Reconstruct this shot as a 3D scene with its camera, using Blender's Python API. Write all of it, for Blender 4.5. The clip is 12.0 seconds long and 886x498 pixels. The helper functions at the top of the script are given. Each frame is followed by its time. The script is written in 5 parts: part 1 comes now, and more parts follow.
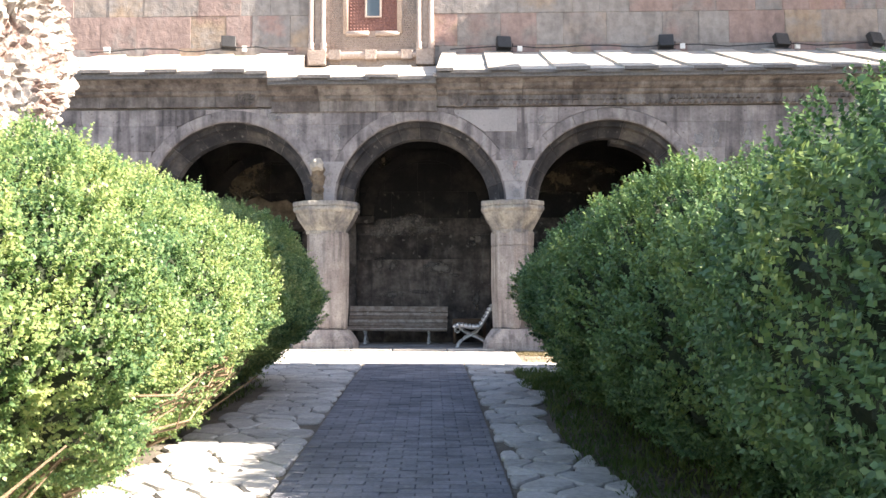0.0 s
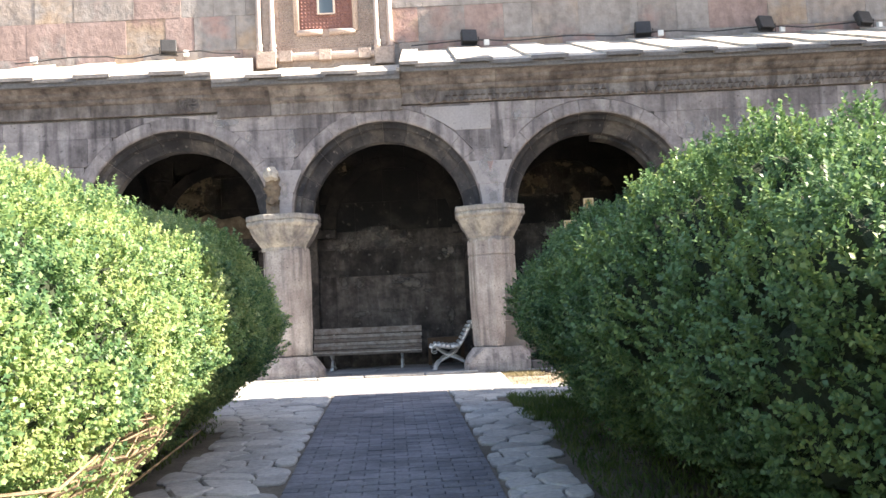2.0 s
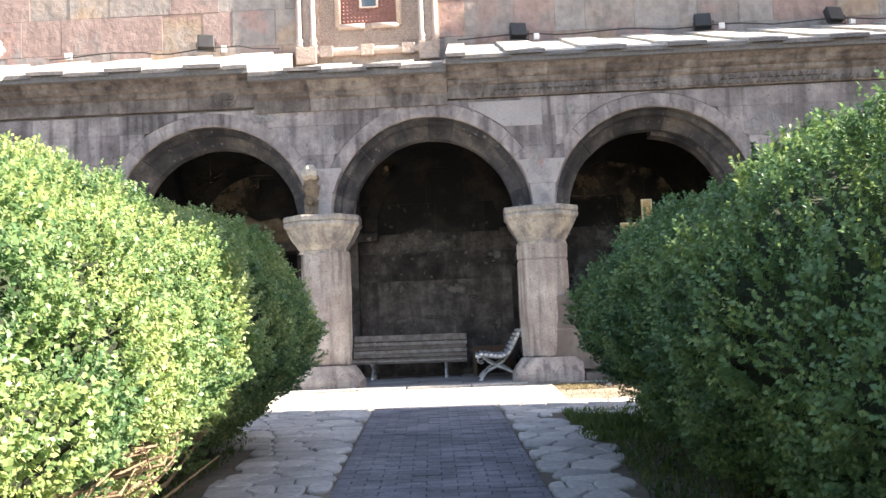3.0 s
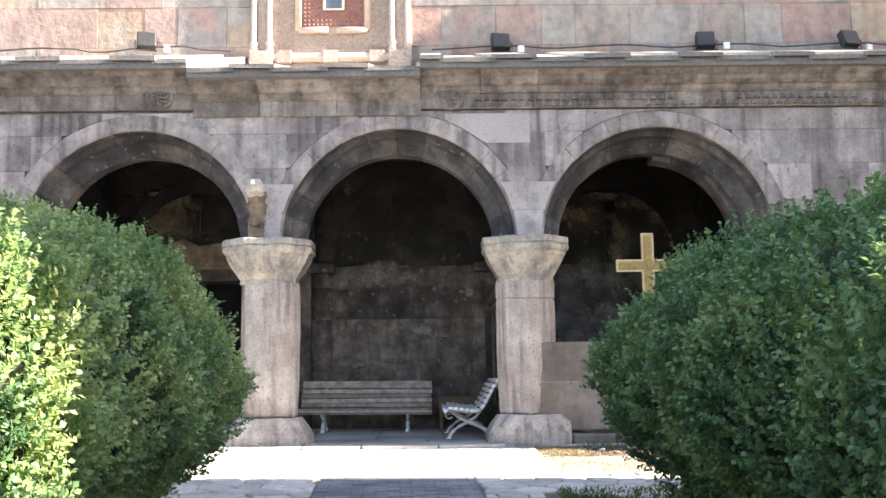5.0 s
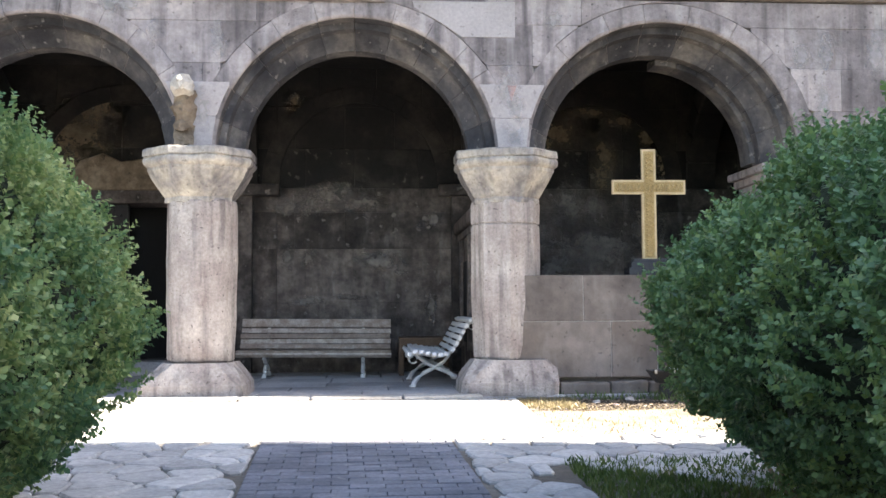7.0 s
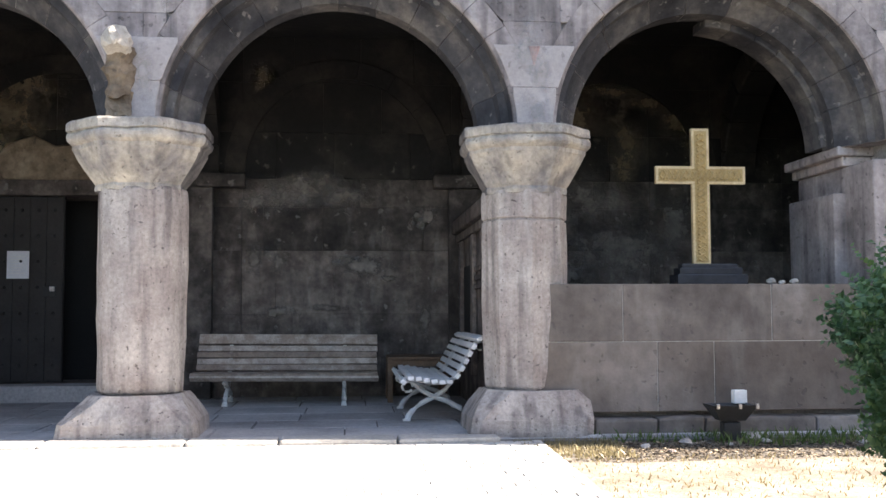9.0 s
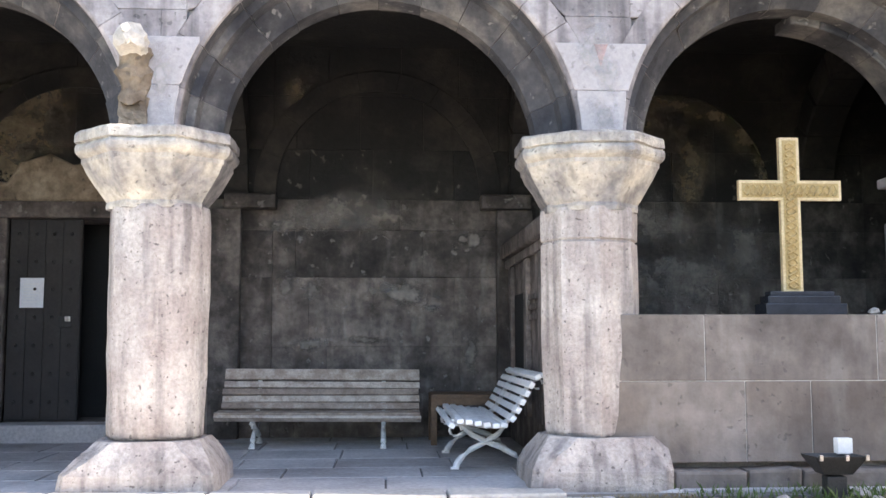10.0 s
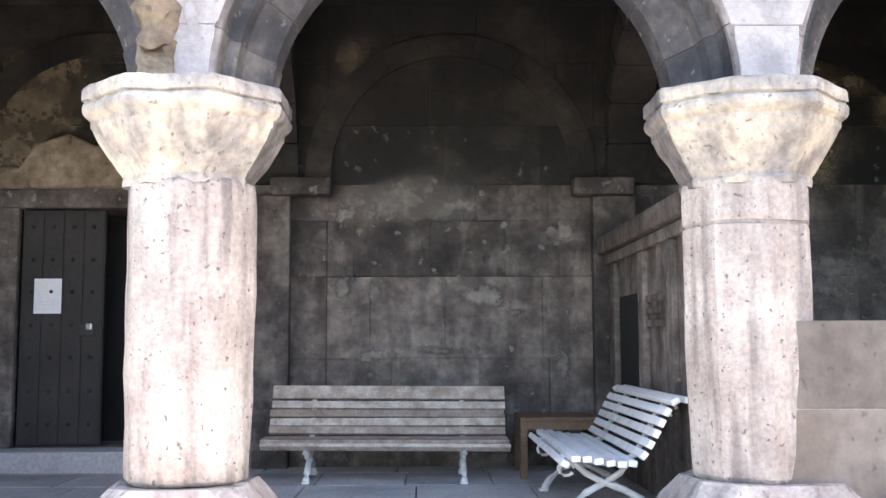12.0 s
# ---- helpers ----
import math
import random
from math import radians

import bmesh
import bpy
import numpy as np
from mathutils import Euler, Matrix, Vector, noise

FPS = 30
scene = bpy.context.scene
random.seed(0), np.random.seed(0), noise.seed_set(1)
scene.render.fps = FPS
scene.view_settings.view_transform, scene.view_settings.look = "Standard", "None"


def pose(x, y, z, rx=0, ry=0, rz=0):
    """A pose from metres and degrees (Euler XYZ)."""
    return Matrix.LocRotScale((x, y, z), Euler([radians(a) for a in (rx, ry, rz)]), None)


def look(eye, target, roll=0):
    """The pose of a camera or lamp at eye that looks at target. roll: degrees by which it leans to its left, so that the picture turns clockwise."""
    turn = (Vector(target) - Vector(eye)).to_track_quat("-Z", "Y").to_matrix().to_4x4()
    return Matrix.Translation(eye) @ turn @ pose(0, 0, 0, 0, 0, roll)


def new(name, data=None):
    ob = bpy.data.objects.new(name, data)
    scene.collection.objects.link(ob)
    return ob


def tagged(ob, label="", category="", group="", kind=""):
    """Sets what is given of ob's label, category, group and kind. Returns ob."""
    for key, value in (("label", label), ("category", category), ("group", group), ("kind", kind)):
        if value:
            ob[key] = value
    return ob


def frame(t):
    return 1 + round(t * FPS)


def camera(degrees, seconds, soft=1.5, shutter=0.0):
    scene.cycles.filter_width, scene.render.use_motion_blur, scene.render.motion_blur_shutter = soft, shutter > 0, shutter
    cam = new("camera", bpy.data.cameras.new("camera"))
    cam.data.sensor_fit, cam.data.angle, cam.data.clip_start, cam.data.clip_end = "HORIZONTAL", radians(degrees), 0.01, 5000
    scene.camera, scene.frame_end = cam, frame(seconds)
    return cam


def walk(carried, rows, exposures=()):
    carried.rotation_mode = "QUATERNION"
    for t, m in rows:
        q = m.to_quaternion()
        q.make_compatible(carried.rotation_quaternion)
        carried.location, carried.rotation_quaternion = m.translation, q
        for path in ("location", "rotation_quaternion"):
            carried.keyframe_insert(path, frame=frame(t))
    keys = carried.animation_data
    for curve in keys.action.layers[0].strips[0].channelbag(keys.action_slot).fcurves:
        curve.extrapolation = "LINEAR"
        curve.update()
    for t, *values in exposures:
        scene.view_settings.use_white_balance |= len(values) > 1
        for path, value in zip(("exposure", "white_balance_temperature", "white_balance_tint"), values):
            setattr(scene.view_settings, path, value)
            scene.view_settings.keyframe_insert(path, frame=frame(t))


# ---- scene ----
cam = camera(48.6, 12.0)
PATH = [
    (0, (0.87, 0.476, 1.257), (0.817, 2.472, 1.378), -0.2),
    (0.5, (0.746, 0.836, 1.273), (0.797, 2.832, 1.384), -1.2),
    (1, (0.713, 1.247, 1.271), (0.773, 3.244, 1.352), -3.7),
    (1.5, (0.718, 1.629, 1.301), (0.656, 3.625, 1.418), -3.2),
    (2, (0.651, 2.103, 1.311), (0.679, 4.097, 1.461), -2.9),
    (2.5, (0.598, 2.523, 1.308), (0.627, 4.517, 1.465), -3.8),
    (3, (0.564, 2.988, 1.33), (0.509, 4.98, 1.498), -2.4),
    (3.5, (0.49, 3.449, 1.356), (0.572, 5.44, 1.531), -1.6),
    (5.5, (0.347, 5.548, 1.479), (0.365, 7.527, 1.764), -0.6),
    (6, (0.242, 5.938, 1.47), (0.284, 7.912, 1.788), -0.4),
    (6.5, (0.233, 6.486, 1.448), (0.379, 8.477, 1.564), -0.3),
    (8.5, (0.178, 8.605, 1.547), (0.267, 10.599, 1.672), -0.4),
    (9, (0.134, 9.151, 1.565), (0.321, 11.138, 1.69), -0.2),
    (9.5, (0.116, 9.669, 1.585), (0.241, 11.659, 1.742), -0.8),
    (10, (0.071, 10.147, 1.602), (0.19, 12.135, 1.786), -0.1),
    (10.5, (0.0, 10.576, 1.615), (0.191, 12.556, 1.815), -0.0),
    (11, (-0.02, 11.083, 1.635), (0.072, 13.069, 1.845), -0.9),
    (11.5, (-0.112, 11.485, 1.621), (-0.058, 13.473, 1.832), -0.2),
    (12, (-0.25, 11.85, 1.663), (-0.212, 13.84, 1.855), -0.2),
]
walk(cam, [(t, look(eye, target, roll)) for t, eye, target, roll in PATH], [(0.0, 2.3, 7300, 15), (0.5, 2.33, 7300, 14), (1.0, 2.63, 7300, 14), (1.5, 2.53, 7300, 14), (2.0, 2.38, 7300, 14), (2.5, 2.53, 7300, 14), (3.0, 2.38, 7300, 15), (3.5, 2.4, 7300, 15), (5.5, 2.93, 7250, 13), (6.0, 3.08, 7200, 13), (6.5, 3.03, 7150, 13), (8.5, 2.28, 6900, 14), (9.0, 2.5, 6950, 14), (9.5, 2.66, 7000, 14), (10.0, 3.33, 7000, 14), (10.5, 3.63, 7120, 15), (11.0, 3.62, 7120, 15), (12.0, 3.77, 7120, 16)])

# ---------- world and sun ----------
SUN_DIR = Vector((0.80, -0.078, 0.58)).normalized()          # towards the sun
world = bpy.data.worlds.new("sky")
scene.world = world
world.use_nodes = True
wn = world.node_tree.nodes
sky = wn.new("ShaderNodeTexSky")
sky.sky_type, sky.sun_disc = "NISHITA", False
sky.sun_elevation = math.asin(SUN_DIR.z)
sky.sun_rotation = math.atan2(SUN_DIR.x, SUN_DIR.y)
wn["Background"].inputs[1].default_value = 0.10
world.node_tree.links.new(sky.outputs[0], wn["Background"].inputs[0])
sun_data = bpy.data.lights.new("sun", "SUN")
sun_data.energy, sun_data.angle, sun_data.color = 5.0, radians(0.55), (1.0, 0.95, 0.88)
sun = new("sun", sun_data)
sun.matrix_world = look(SUN_DIR * 60, (0, 0, 0))

# ---------- materials ----------
def mat(name, colours, scale=3.0, rough=0.85, bump=0.3, fine=40.0, rand=0.0, streak=0.0, spots=0.0, relief=0.02, spot_col=(0.03, 0.03, 0.03), metal=0.0, island=0.0, hue_rand=0.0, coarse=0.9, spot_scale=14.0, run=(1.7, 0.22), grain=0.55):
    """A surface whose colour wanders over colours[] at a large and a fine scale, with optional vertical streaks and spots."""
    m = bpy.data.materials.new(name)
    m.use_nodes = True
    nt = m.node_tree
    N, L = nt.nodes, nt.links
    p = N["Principled BSDF"]
    p.inputs["Roughness"].default_value = rough
    p.inputs["Metallic"].default_value = metal
    geo = N.new("ShaderNodeNewGeometry")
    big = N.new("ShaderNodeTexNoise")
    big.inputs["Scale"].default_value, big.inputs["Detail"].default_value, big.inputs["Roughness"].default_value = scale, 6, 0.6
    L.new(geo.outputs["Position"], big.inputs["Vector"])
    small = N.new("ShaderNodeTexNoise")
    small.inputs["Scale"].default_value, small.inputs["Detail"].default_value, small.inputs["Roughness"].default_value = fine, 5, 0.65
    L.new(geo.outputs["Position"], small.inputs["Vector"])

    def mix(kind, fac, a, b):
        n = N.new("ShaderNodeMix")
        n.data_type, n.blend_type = "RGBA", kind
        for sock, v in ((n.inputs[0], fac), (n.inputs[6], a), (n.inputs[7], b)):
            if hasattr(v, "is_linked"):
                L.new(v, sock)
            elif isinstance(v, tuple):
                sock.default_value = (*v, 1)
            else:
                sock.default_value = v
        return n.outputs[2]

    def math_node(op, a, b):
        n = N.new("ShaderNodeMath")
        n.operation = op
        for sock, v in zip(n.inputs, (a, b)):
            if hasattr(v, "is_linked"):
                L.new(v, sock)
            else:
                sock.default_value = v
        return n.outputs[0]

    def remap(v, a, b, c=0.0, d=1.0):
        n = N.new("ShaderNodeMapRange")
        L.new(v, n.inputs[0])
        for k, q in enumerate((a, b, c, d)):
            n.inputs[k + 1].default_value = q
        return n.outputs[0]

    fac = math_node("MULTIPLY_ADD", big.outputs[0], coarse * 1.6)
    fac.node.inputs[2].default_value = 0.5 - coarse * 0.8
    if rand or island:
        src = N.new("ShaderNodeObjectInfo").outputs["Random"] if rand else geo.outputs["Random Per Island"]
        fac = math_node("ADD", fac, math_node("MULTIPLY", math_node("SUBTRACT", src, 0.5), rand or island))
    ramp = N.new("ShaderNodeValToRGB")
    el = ramp.color_ramp.elements
    for k, c in enumerate(colours):
        pos = 0.15 + 0.7 * k / max(1, len(colours) - 1)
        e = el[k] if k < 2 else el.new(pos)
        e.position, e.color = pos, (*c, 1)
    L.new(fac, ramp.inputs[0])
    col = ramp.outputs[0]
    col = mix("OVERLAY", grain, col, small.outputs[0])
    if streak:
        mp = N.new("ShaderNodeMapping")
        mp.inputs["Scale"].default_value = (run[0], run[0], run[1])
        L.new(geo.outputs["Position"], mp.inputs["Vector"])
        st = N.new("ShaderNodeTexNoise")
        st.inputs["Scale"].default_value, st.inputs["Detail"].default_value = 1.6, 5
        L.new(mp.outputs[0], st.inputs["Vector"])
        col = mix("MULTIPLY", math_node("MULTIPLY", remap(st.outputs[0], 0.50, 0.66), streak), col, (0.34, 0.34, 0.36))
        col = mix("SCREEN", math_node("MULTIPLY", remap(st.outputs[0], 0.42, 0.30), streak * 0.5), col, (0.30, 0.29, 0.27))
    height = small.outputs[0]
    if spots:
        vo = N.new("ShaderNodeTexNoise")
        vo.inputs["Scale"].default_value, vo.inputs["Detail"].default_value = spot_scale, 2
        L.new(geo.outputs["Position"], vo.inputs["Vector"])
        dots = remap(vo.outputs[0], 0.66, 0.72)
        col = mix("MIX", math_node("MULTIPLY", dots, spots), col, spot_col)
        height = math_node("SUBTRACT", height, math_node("MULTIPLY", dots, 0.8))
    L.new(col, p.inputs["Base Color"])
    bp = N.new("ShaderNodeBump")
    bp.inputs["Strength"].default_value, bp.inputs["Distance"].default_value = bump, relief
    L.new(height, bp.inputs["Height"])
    L.new(bp.outputs[0], p.inputs["Normal"])
    return m


def leaf_mat(name, colours, thin=0.35):
    m = bpy.data.materials.new(name)
    m.use_nodes = True
    nt = m.node_tree
    N, L = nt.nodes, nt.links
    p, out = N["Principled BSDF"], N["Material Output"]
    geo = N.new("ShaderNodeNewGeometry")
    ramp = N.new("ShaderNodeValToRGB")
    el = ramp.color_ramp.elements
    for k, c in enumerate(colours):
        e = el[k] if k < 2 else el.new(k / (len(colours) - 1))
        e.position, e.color = k / (len(colours) - 1), (*c, 1)
    no = N.new("ShaderNodeTexNoise")
    no.inputs["Scale"].default_value, no.inputs["Detail"].default_value = 2.3, 3
    L.new(geo.outputs["Position"], no.inputs["Vector"])
    ad = N.new("ShaderNodeMath")
    ad.operation = "MULTIPLY_ADD"
    L.new(geo.outputs["Random Per Island"], ad.inputs[0])
    ad.inputs[1].default_value = 0.55
    sb = N.new("ShaderNodeMapRange")
    L.new(no.outputs[0], sb.inputs[0])
    for k, q in enumerate((0.3, 0.7, -0.15, 0.6)):
        sb.inputs[k + 1].default_value = q
    L.new(sb.outputs[0], ad.inputs[2])
    L.new(ad.outputs[0], ramp.inputs[0])
    L.new(ramp.outputs[0], p.inputs["Base Color"])
    p.inputs["Roughness"].default_value = 0.44
    p.inputs["Specular IOR Level"].default_value = 0.5
    tr = N.new("ShaderNodeBsdfTranslucent")
    L.new(ramp.outputs[0], tr.inputs[0])
    mx = N.new("ShaderNodeMixShader")
    mx.inputs[0].default_value = thin
    L.new(p.outputs[0], mx.inputs[1])
    L.new(tr.outputs[0], mx.inputs[2])
    L.new(mx.outputs[0], out.inputs[0])
    return m


FACADE = mat("grey_tuff", [(0.165, 0.143, 0.140), (0.330, 0.288, 0.280), (0.52, 0.455, 0.43)], 1.9, bump=0.45, fine=22, rand=0.38, run=(4.2, 0.34), streak=0.8, spots=0.45, spot_scale=19.0, coarse=1.1, grain=0.42)
FACADE_CORE = mat("lime_joint", [(0.20, 0.185, 0.175), (0.33, 0.305, 0.29)], 6)
VOUSSOIR = mat("arch_stone", [(0.155, 0.136, 0.134), (0.305, 0.268, 0.262), (0.47, 0.41, 0.385)], 2.2, bump=0.5, fine=24, rand=0.22, streak=0.75, run=(4.6, 0.6), spots=0.45, coarse=1.1, grain=0.45)
SOFFIT = mat("dark_soffit_stone", [(0.028, 0.029, 0.036), (0.064, 0.062, 0.067), (0.165, 0.15, 0.138)], 2.9, bump=0.5, fine=20, rand=0.28, coarse=1.15, streak=0.4, spots=0.55, spot_col=(0.30, 0.285, 0.27), spot_scale=11.0)
CORNICE = mat("weathered_cornice_stone", [(0.145, 0.120, 0.111), (0.265, 0.228, 0.208), (0.41, 0.362, 0.33)], 2.8, bump=0.6, fine=24, streak=0.7, rand=0.3, coarse=1.1, run=(4.5, 0.6), grain=0.5)
COLUMN = mat("pinkish_column_stone", [(0.26, 0.208, 0.188), (0.40, 0.348, 0.315), (0.57, 0.52, 0.468)], 2.4, bump=0.8, fine=34, streak=0.62, spots=0.8, spot_col=(0.12, 0.10, 0.095), spot_scale=30, coarse=0.9, run=(6.0, 0.55))
CAPITAL = mat("weathered_capital_stone", [(0.22, 0.207, 0.205), (0.39, 0.352, 0.305), (0.54, 0.485, 0.40)], 3.8, bump=0.7, fine=22, streak=0.5, spots=0.6, spot_col=(0.14, 0.125, 0.11), spot_scale=26, coarse=1.3, run=(6.0, 1.2))
SHADED_SMOKED = mat("shaded_smoky_column_stone", [(0.085, 0.08, 0.083), (0.17, 0.157, 0.153), (0.30, 0.275, 0.25)], 4.0, bump=0.7, fine=22, streak=0.6, spots=0.5, spot_col=(0.30, 0.28, 0.26), spot_scale=18, coarse=1.2, run=(6.0, 0.8))
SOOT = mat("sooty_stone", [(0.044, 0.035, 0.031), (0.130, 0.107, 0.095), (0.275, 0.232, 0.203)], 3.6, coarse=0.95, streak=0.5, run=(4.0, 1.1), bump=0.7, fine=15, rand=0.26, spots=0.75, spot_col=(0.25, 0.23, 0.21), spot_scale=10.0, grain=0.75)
SOOT_DIM = mat("dim_smoked_stone", [(0.007, 0.007, 0.0075), (0.015, 0.014, 0.0135), (0.06, 0.053, 0.046)], 2.0, bump=0.6, fine=14, rand=0.2, spots=0.5, spot_col=(0.2, 0.18, 0.16), spot_scale=8.0, grain=0.7)
SOOT_HALF_DIM = mat("half_dim_smoked_stone", [(0.018, 0.0155, 0.0145), (0.062, 0.052, 0.047), (0.18, 0.153, 0.134)], 3.0, coarse=1.0, streak=0.4, run=(4.0, 1.1), bump=0.7, fine=15, rand=0.26, spots=0.7, spot_col=(0.24, 0.22, 0.20), spot_scale=9.0, grain=0.75)
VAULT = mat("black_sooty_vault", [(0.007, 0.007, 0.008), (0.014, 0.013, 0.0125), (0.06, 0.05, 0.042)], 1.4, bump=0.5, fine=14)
def stain_mat(name, c0, c1, cover=0.95):
    """A worn patch that frays out towards its edge."""
    m = mat(name, [c0, c1], 6.0, bump=0.4, fine=18)
    N, L = m.node_tree.nodes, m.node_tree.links
    tc = N.new("ShaderNodeTexCoord")
    sub = N.new("ShaderNodeVectorMath")
    sub.operation = "SUBTRACT"
    L.new(tc.outputs["Generated"], sub.inputs[0])
    sub.inputs[1].default_value = (0.5, 0.5, 0.5)
    flat = N.new("ShaderNodeVectorMath")
    flat.operation = "MULTIPLY"
    L.new(sub.outputs[0], flat.inputs[0])
    flat.inputs[1].default_value = (2, 0, 2)
    ln = N.new("ShaderNodeVectorMath")
    ln.operation = "LENGTH"
    L.new(flat.outputs[0], ln.inputs[0])
    geo = N.new("ShaderNodeNewGeometry")
    no = N.new("ShaderNodeTexNoise")
    no.inputs["Scale"].default_value, no.inputs["Detail"].default_value, no.inputs["Roughness"].default_value = 4.5, 7, 0.7
    L.new(geo.outputs["Position"], no.inputs["Vector"])
    ma = N.new("ShaderNodeMath")
    ma.operation = "MULTIPLY_ADD"
    L.new(no.outputs[0], ma.inputs[0])
    ma.inputs[1].default_value = 2.6
    inv = N.new("ShaderNodeMath")
    inv.operation = "SUBTRACT"
    inv.inputs[0].default_value = 0.0
    L.new(ln.outputs["Value"], inv.inputs[1])
    L.new(inv.outputs[0], ma.inputs[2])
    mr = N.new("ShaderNodeMapRange")
    L.new(ma.outputs[0], mr.inputs[0])
    for k, q in enumerate((0.45, 1.15, 0.0, cover)):
        mr.inputs[k + 1].default_value = q
    L.new(mr.outputs[0], N["Principled BSDF"].inputs["Alpha"])
    return m


STAIN = stain_mat("frayed_scraped_patch", (0.10, 0.088, 0.078), (0.27, 0.24, 0.215))
RUN = stain_mat("frayed_lime_run", (0.33, 0.305, 0.298), (0.50, 0.47, 0.46), 0.6)
PATCH = mat("smooth_pale_tuff", [(0.35, 0.316, 0.307), (0.48, 0.438, 0.425)], 1.6, bump=0.3, fine=30, grain=0.3, spots=0.3)
OCHRE = stain_mat("frayed_ochre_plaster", (0.085, 0.066, 0.044), (0.23, 0.185, 0.125))
PINK = mat("pink_tuff", [(0.36, 0.22, 0.20), (0.46, 0.30, 0.27)], 4.0, bump=0.4)
PLASTER = mat("old_plaster", [(0.12, 0.088, 0.06), (0.24, 0.185, 0.13), (0.37, 0.30, 0.22)], 4.0, bump=0.6, fine=18, coarse=1.2, spots=0.5, spot_col=(0.06, 0.05, 0.04))
PARAPET_BROWN = mat("dark_brown_parapet_stone", [(0.095, 0.076, 0.064), (0.155, 0.127, 0.106), (0.25, 0.215, 0.188)], 1.3, bump=0.35, fine=9, rand=0.3, spots=0.35, streak=0.3, coarse=0.8, run=(3.0, 0.8), grain=0.4)
PARAPET = mat("brown_parapet_stone", [(0.105, 0.088, 0.077), (0.175, 0.148, 0.128), (0.31, 0.28, 0.255)], 1.7, bump=0.35, fine=9, rand=0.45, spots=0.35, streak=0.35, coarse=0.8, run=(3.0, 0.8))
ROOF = mat("pale_roof_slab", [(0.30, 0.275, 0.24), (0.45, 0.415, 0.365), (0.56, 0.515, 0.45)], 2.5, bump=0.5, fine=22, rand=0.4, spots=0.5, spot_col=(0.22, 0.19, 0.13))
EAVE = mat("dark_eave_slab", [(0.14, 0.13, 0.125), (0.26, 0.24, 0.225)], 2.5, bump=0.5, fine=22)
UPPER = mat("mixed_church_stone", [(0.305, 0.222, 0.198), (0.255, 0.23, 0.213), (0.325, 0.27, 0.232), (0.24, 0.226, 0.22), (0.325, 0.212, 0.187), (0.345, 0.26, 0.19), (0.29, 0.265, 0.247)], 0.8, bump=0.6, fine=7, rand=1.0, streak=0.28, run=(3.6, 0.9), relief=0.05, coarse=0.6, grain=0.5)
PANEL = mat("carved_window_stone", [(0.33, 0.255, 0.215), (0.46, 0.375, 0.32)], 2.0, bump=0.8, fine=20, relief=0.04)
ROLL = mat("pale_carved_roll", [(0.40, 0.31, 0.265), (0.54, 0.44, 0.38)], 3.0, bump=0.4)
LATTICE = mat("red_lattice", [(0.20, 0.095, 0.078), (0.30, 0.15, 0.125)], 3.0)
BRICK = mat("grey_paving_brick", [(0.105, 0.11, 0.13), (0.155, 0.162, 0.185), (0.215, 0.22, 0.245)], 1.9, bump=0.5, fine=36, rand=0.4, coarse=1.3, spots=0.35, spot_col=(0.30, 0.29, 0.28), spot_scale=9)
BRICK_J = mat("grey_paving_bricks", [(0.105, 0.11, 0.13), (0.155, 0.162, 0.185), (0.215, 0.22, 0.245)], 1.9, bump=0.5, fine=36, island=0.4, coarse=1.3, spots=0.35, spot_col=(0.30, 0.29, 0.28), spot_scale=9)
SUNLIT_BRICK = mat("sunlit_paving_brick", [(0.40, 0.385, 0.36), (0.50, 0.48, 0.45), (0.60, 0.58, 0.54)], 1.5, bump=0.4, fine=50, island=0.4)
FLAG = mat("pale_flagstone", [(0.30, 0.295, 0.285), (0.42, 0.41, 0.395), (0.53, 0.515, 0.49)], 1.8, bump=0.5, fine=25, rand=0.5)
SANDY = mat("pale_dry_earth", [(0.12, 0.095, 0.068), (0.24, 0.20, 0.15), (0.36, 0.305, 0.235)], 3.0, bump=0.9, fine=26, spots=0.5, spot_col=(0.14, 0.11, 0.08), spot_scale=12)
GROUND = mat("dry_soil", [(0.06, 0.052, 0.042), (0.135, 0.118, 0.095), (0.25, 0.225, 0.185)], 1.3, bump=0.8, fine=22)
JOINT = mat("sand_joint", [(0.11, 0.105, 0.10), (0.19, 0.18, 0.165)], 3, bump=0.5)
FLOOR = mat("porch_flagstone", [(0.285, 0.27, 0.262), (0.42, 0.40, 0.39), (0.53, 0.505, 0.49)], 1.4, bump=0.3, fine=30, rand=0.35)
KERB = mat("kerb_stone", [(0.36, 0.34, 0.31), (0.52, 0.49, 0.45)], 2.5, bump=0.5, fine=22, rand=0.3)
RUBBLE = mat("rubble_stone", [(0.20, 0.13, 0.11), (0.38, 0.33, 0.295), (0.56, 0.52, 0.48)], 3.0, bump=1.0, fine=14, rand=0.9, relief=0.05)
MORTAR = mat("rubble_mortar", [(0.15, 0.095, 0.08), (0.34, 0.30, 0.27), (0.50, 0.46, 0.42), (0.26, 0.17, 0.145), (0.45, 0.42, 0.39)], 1.8, bump=1.0, fine=16, relief=0.06, coarse=1.3)
SLAT = mat("weathered_slat_paint", [(0.22, 0.165, 0.13), (0.36, 0.28, 0.225), (0.57, 0.50, 0.435)], 9, rough=0.7, bump=0.4, fine=60, rand=0.4)
SLAT_WHITE = mat("worn_white_paint", [(0.62, 0.61, 0.59), (0.80, 0.79, 0.77), (0.86, 0.85, 0.83)], 8, rough=0.6, bump=0.3, fine=60, rand=0.3)
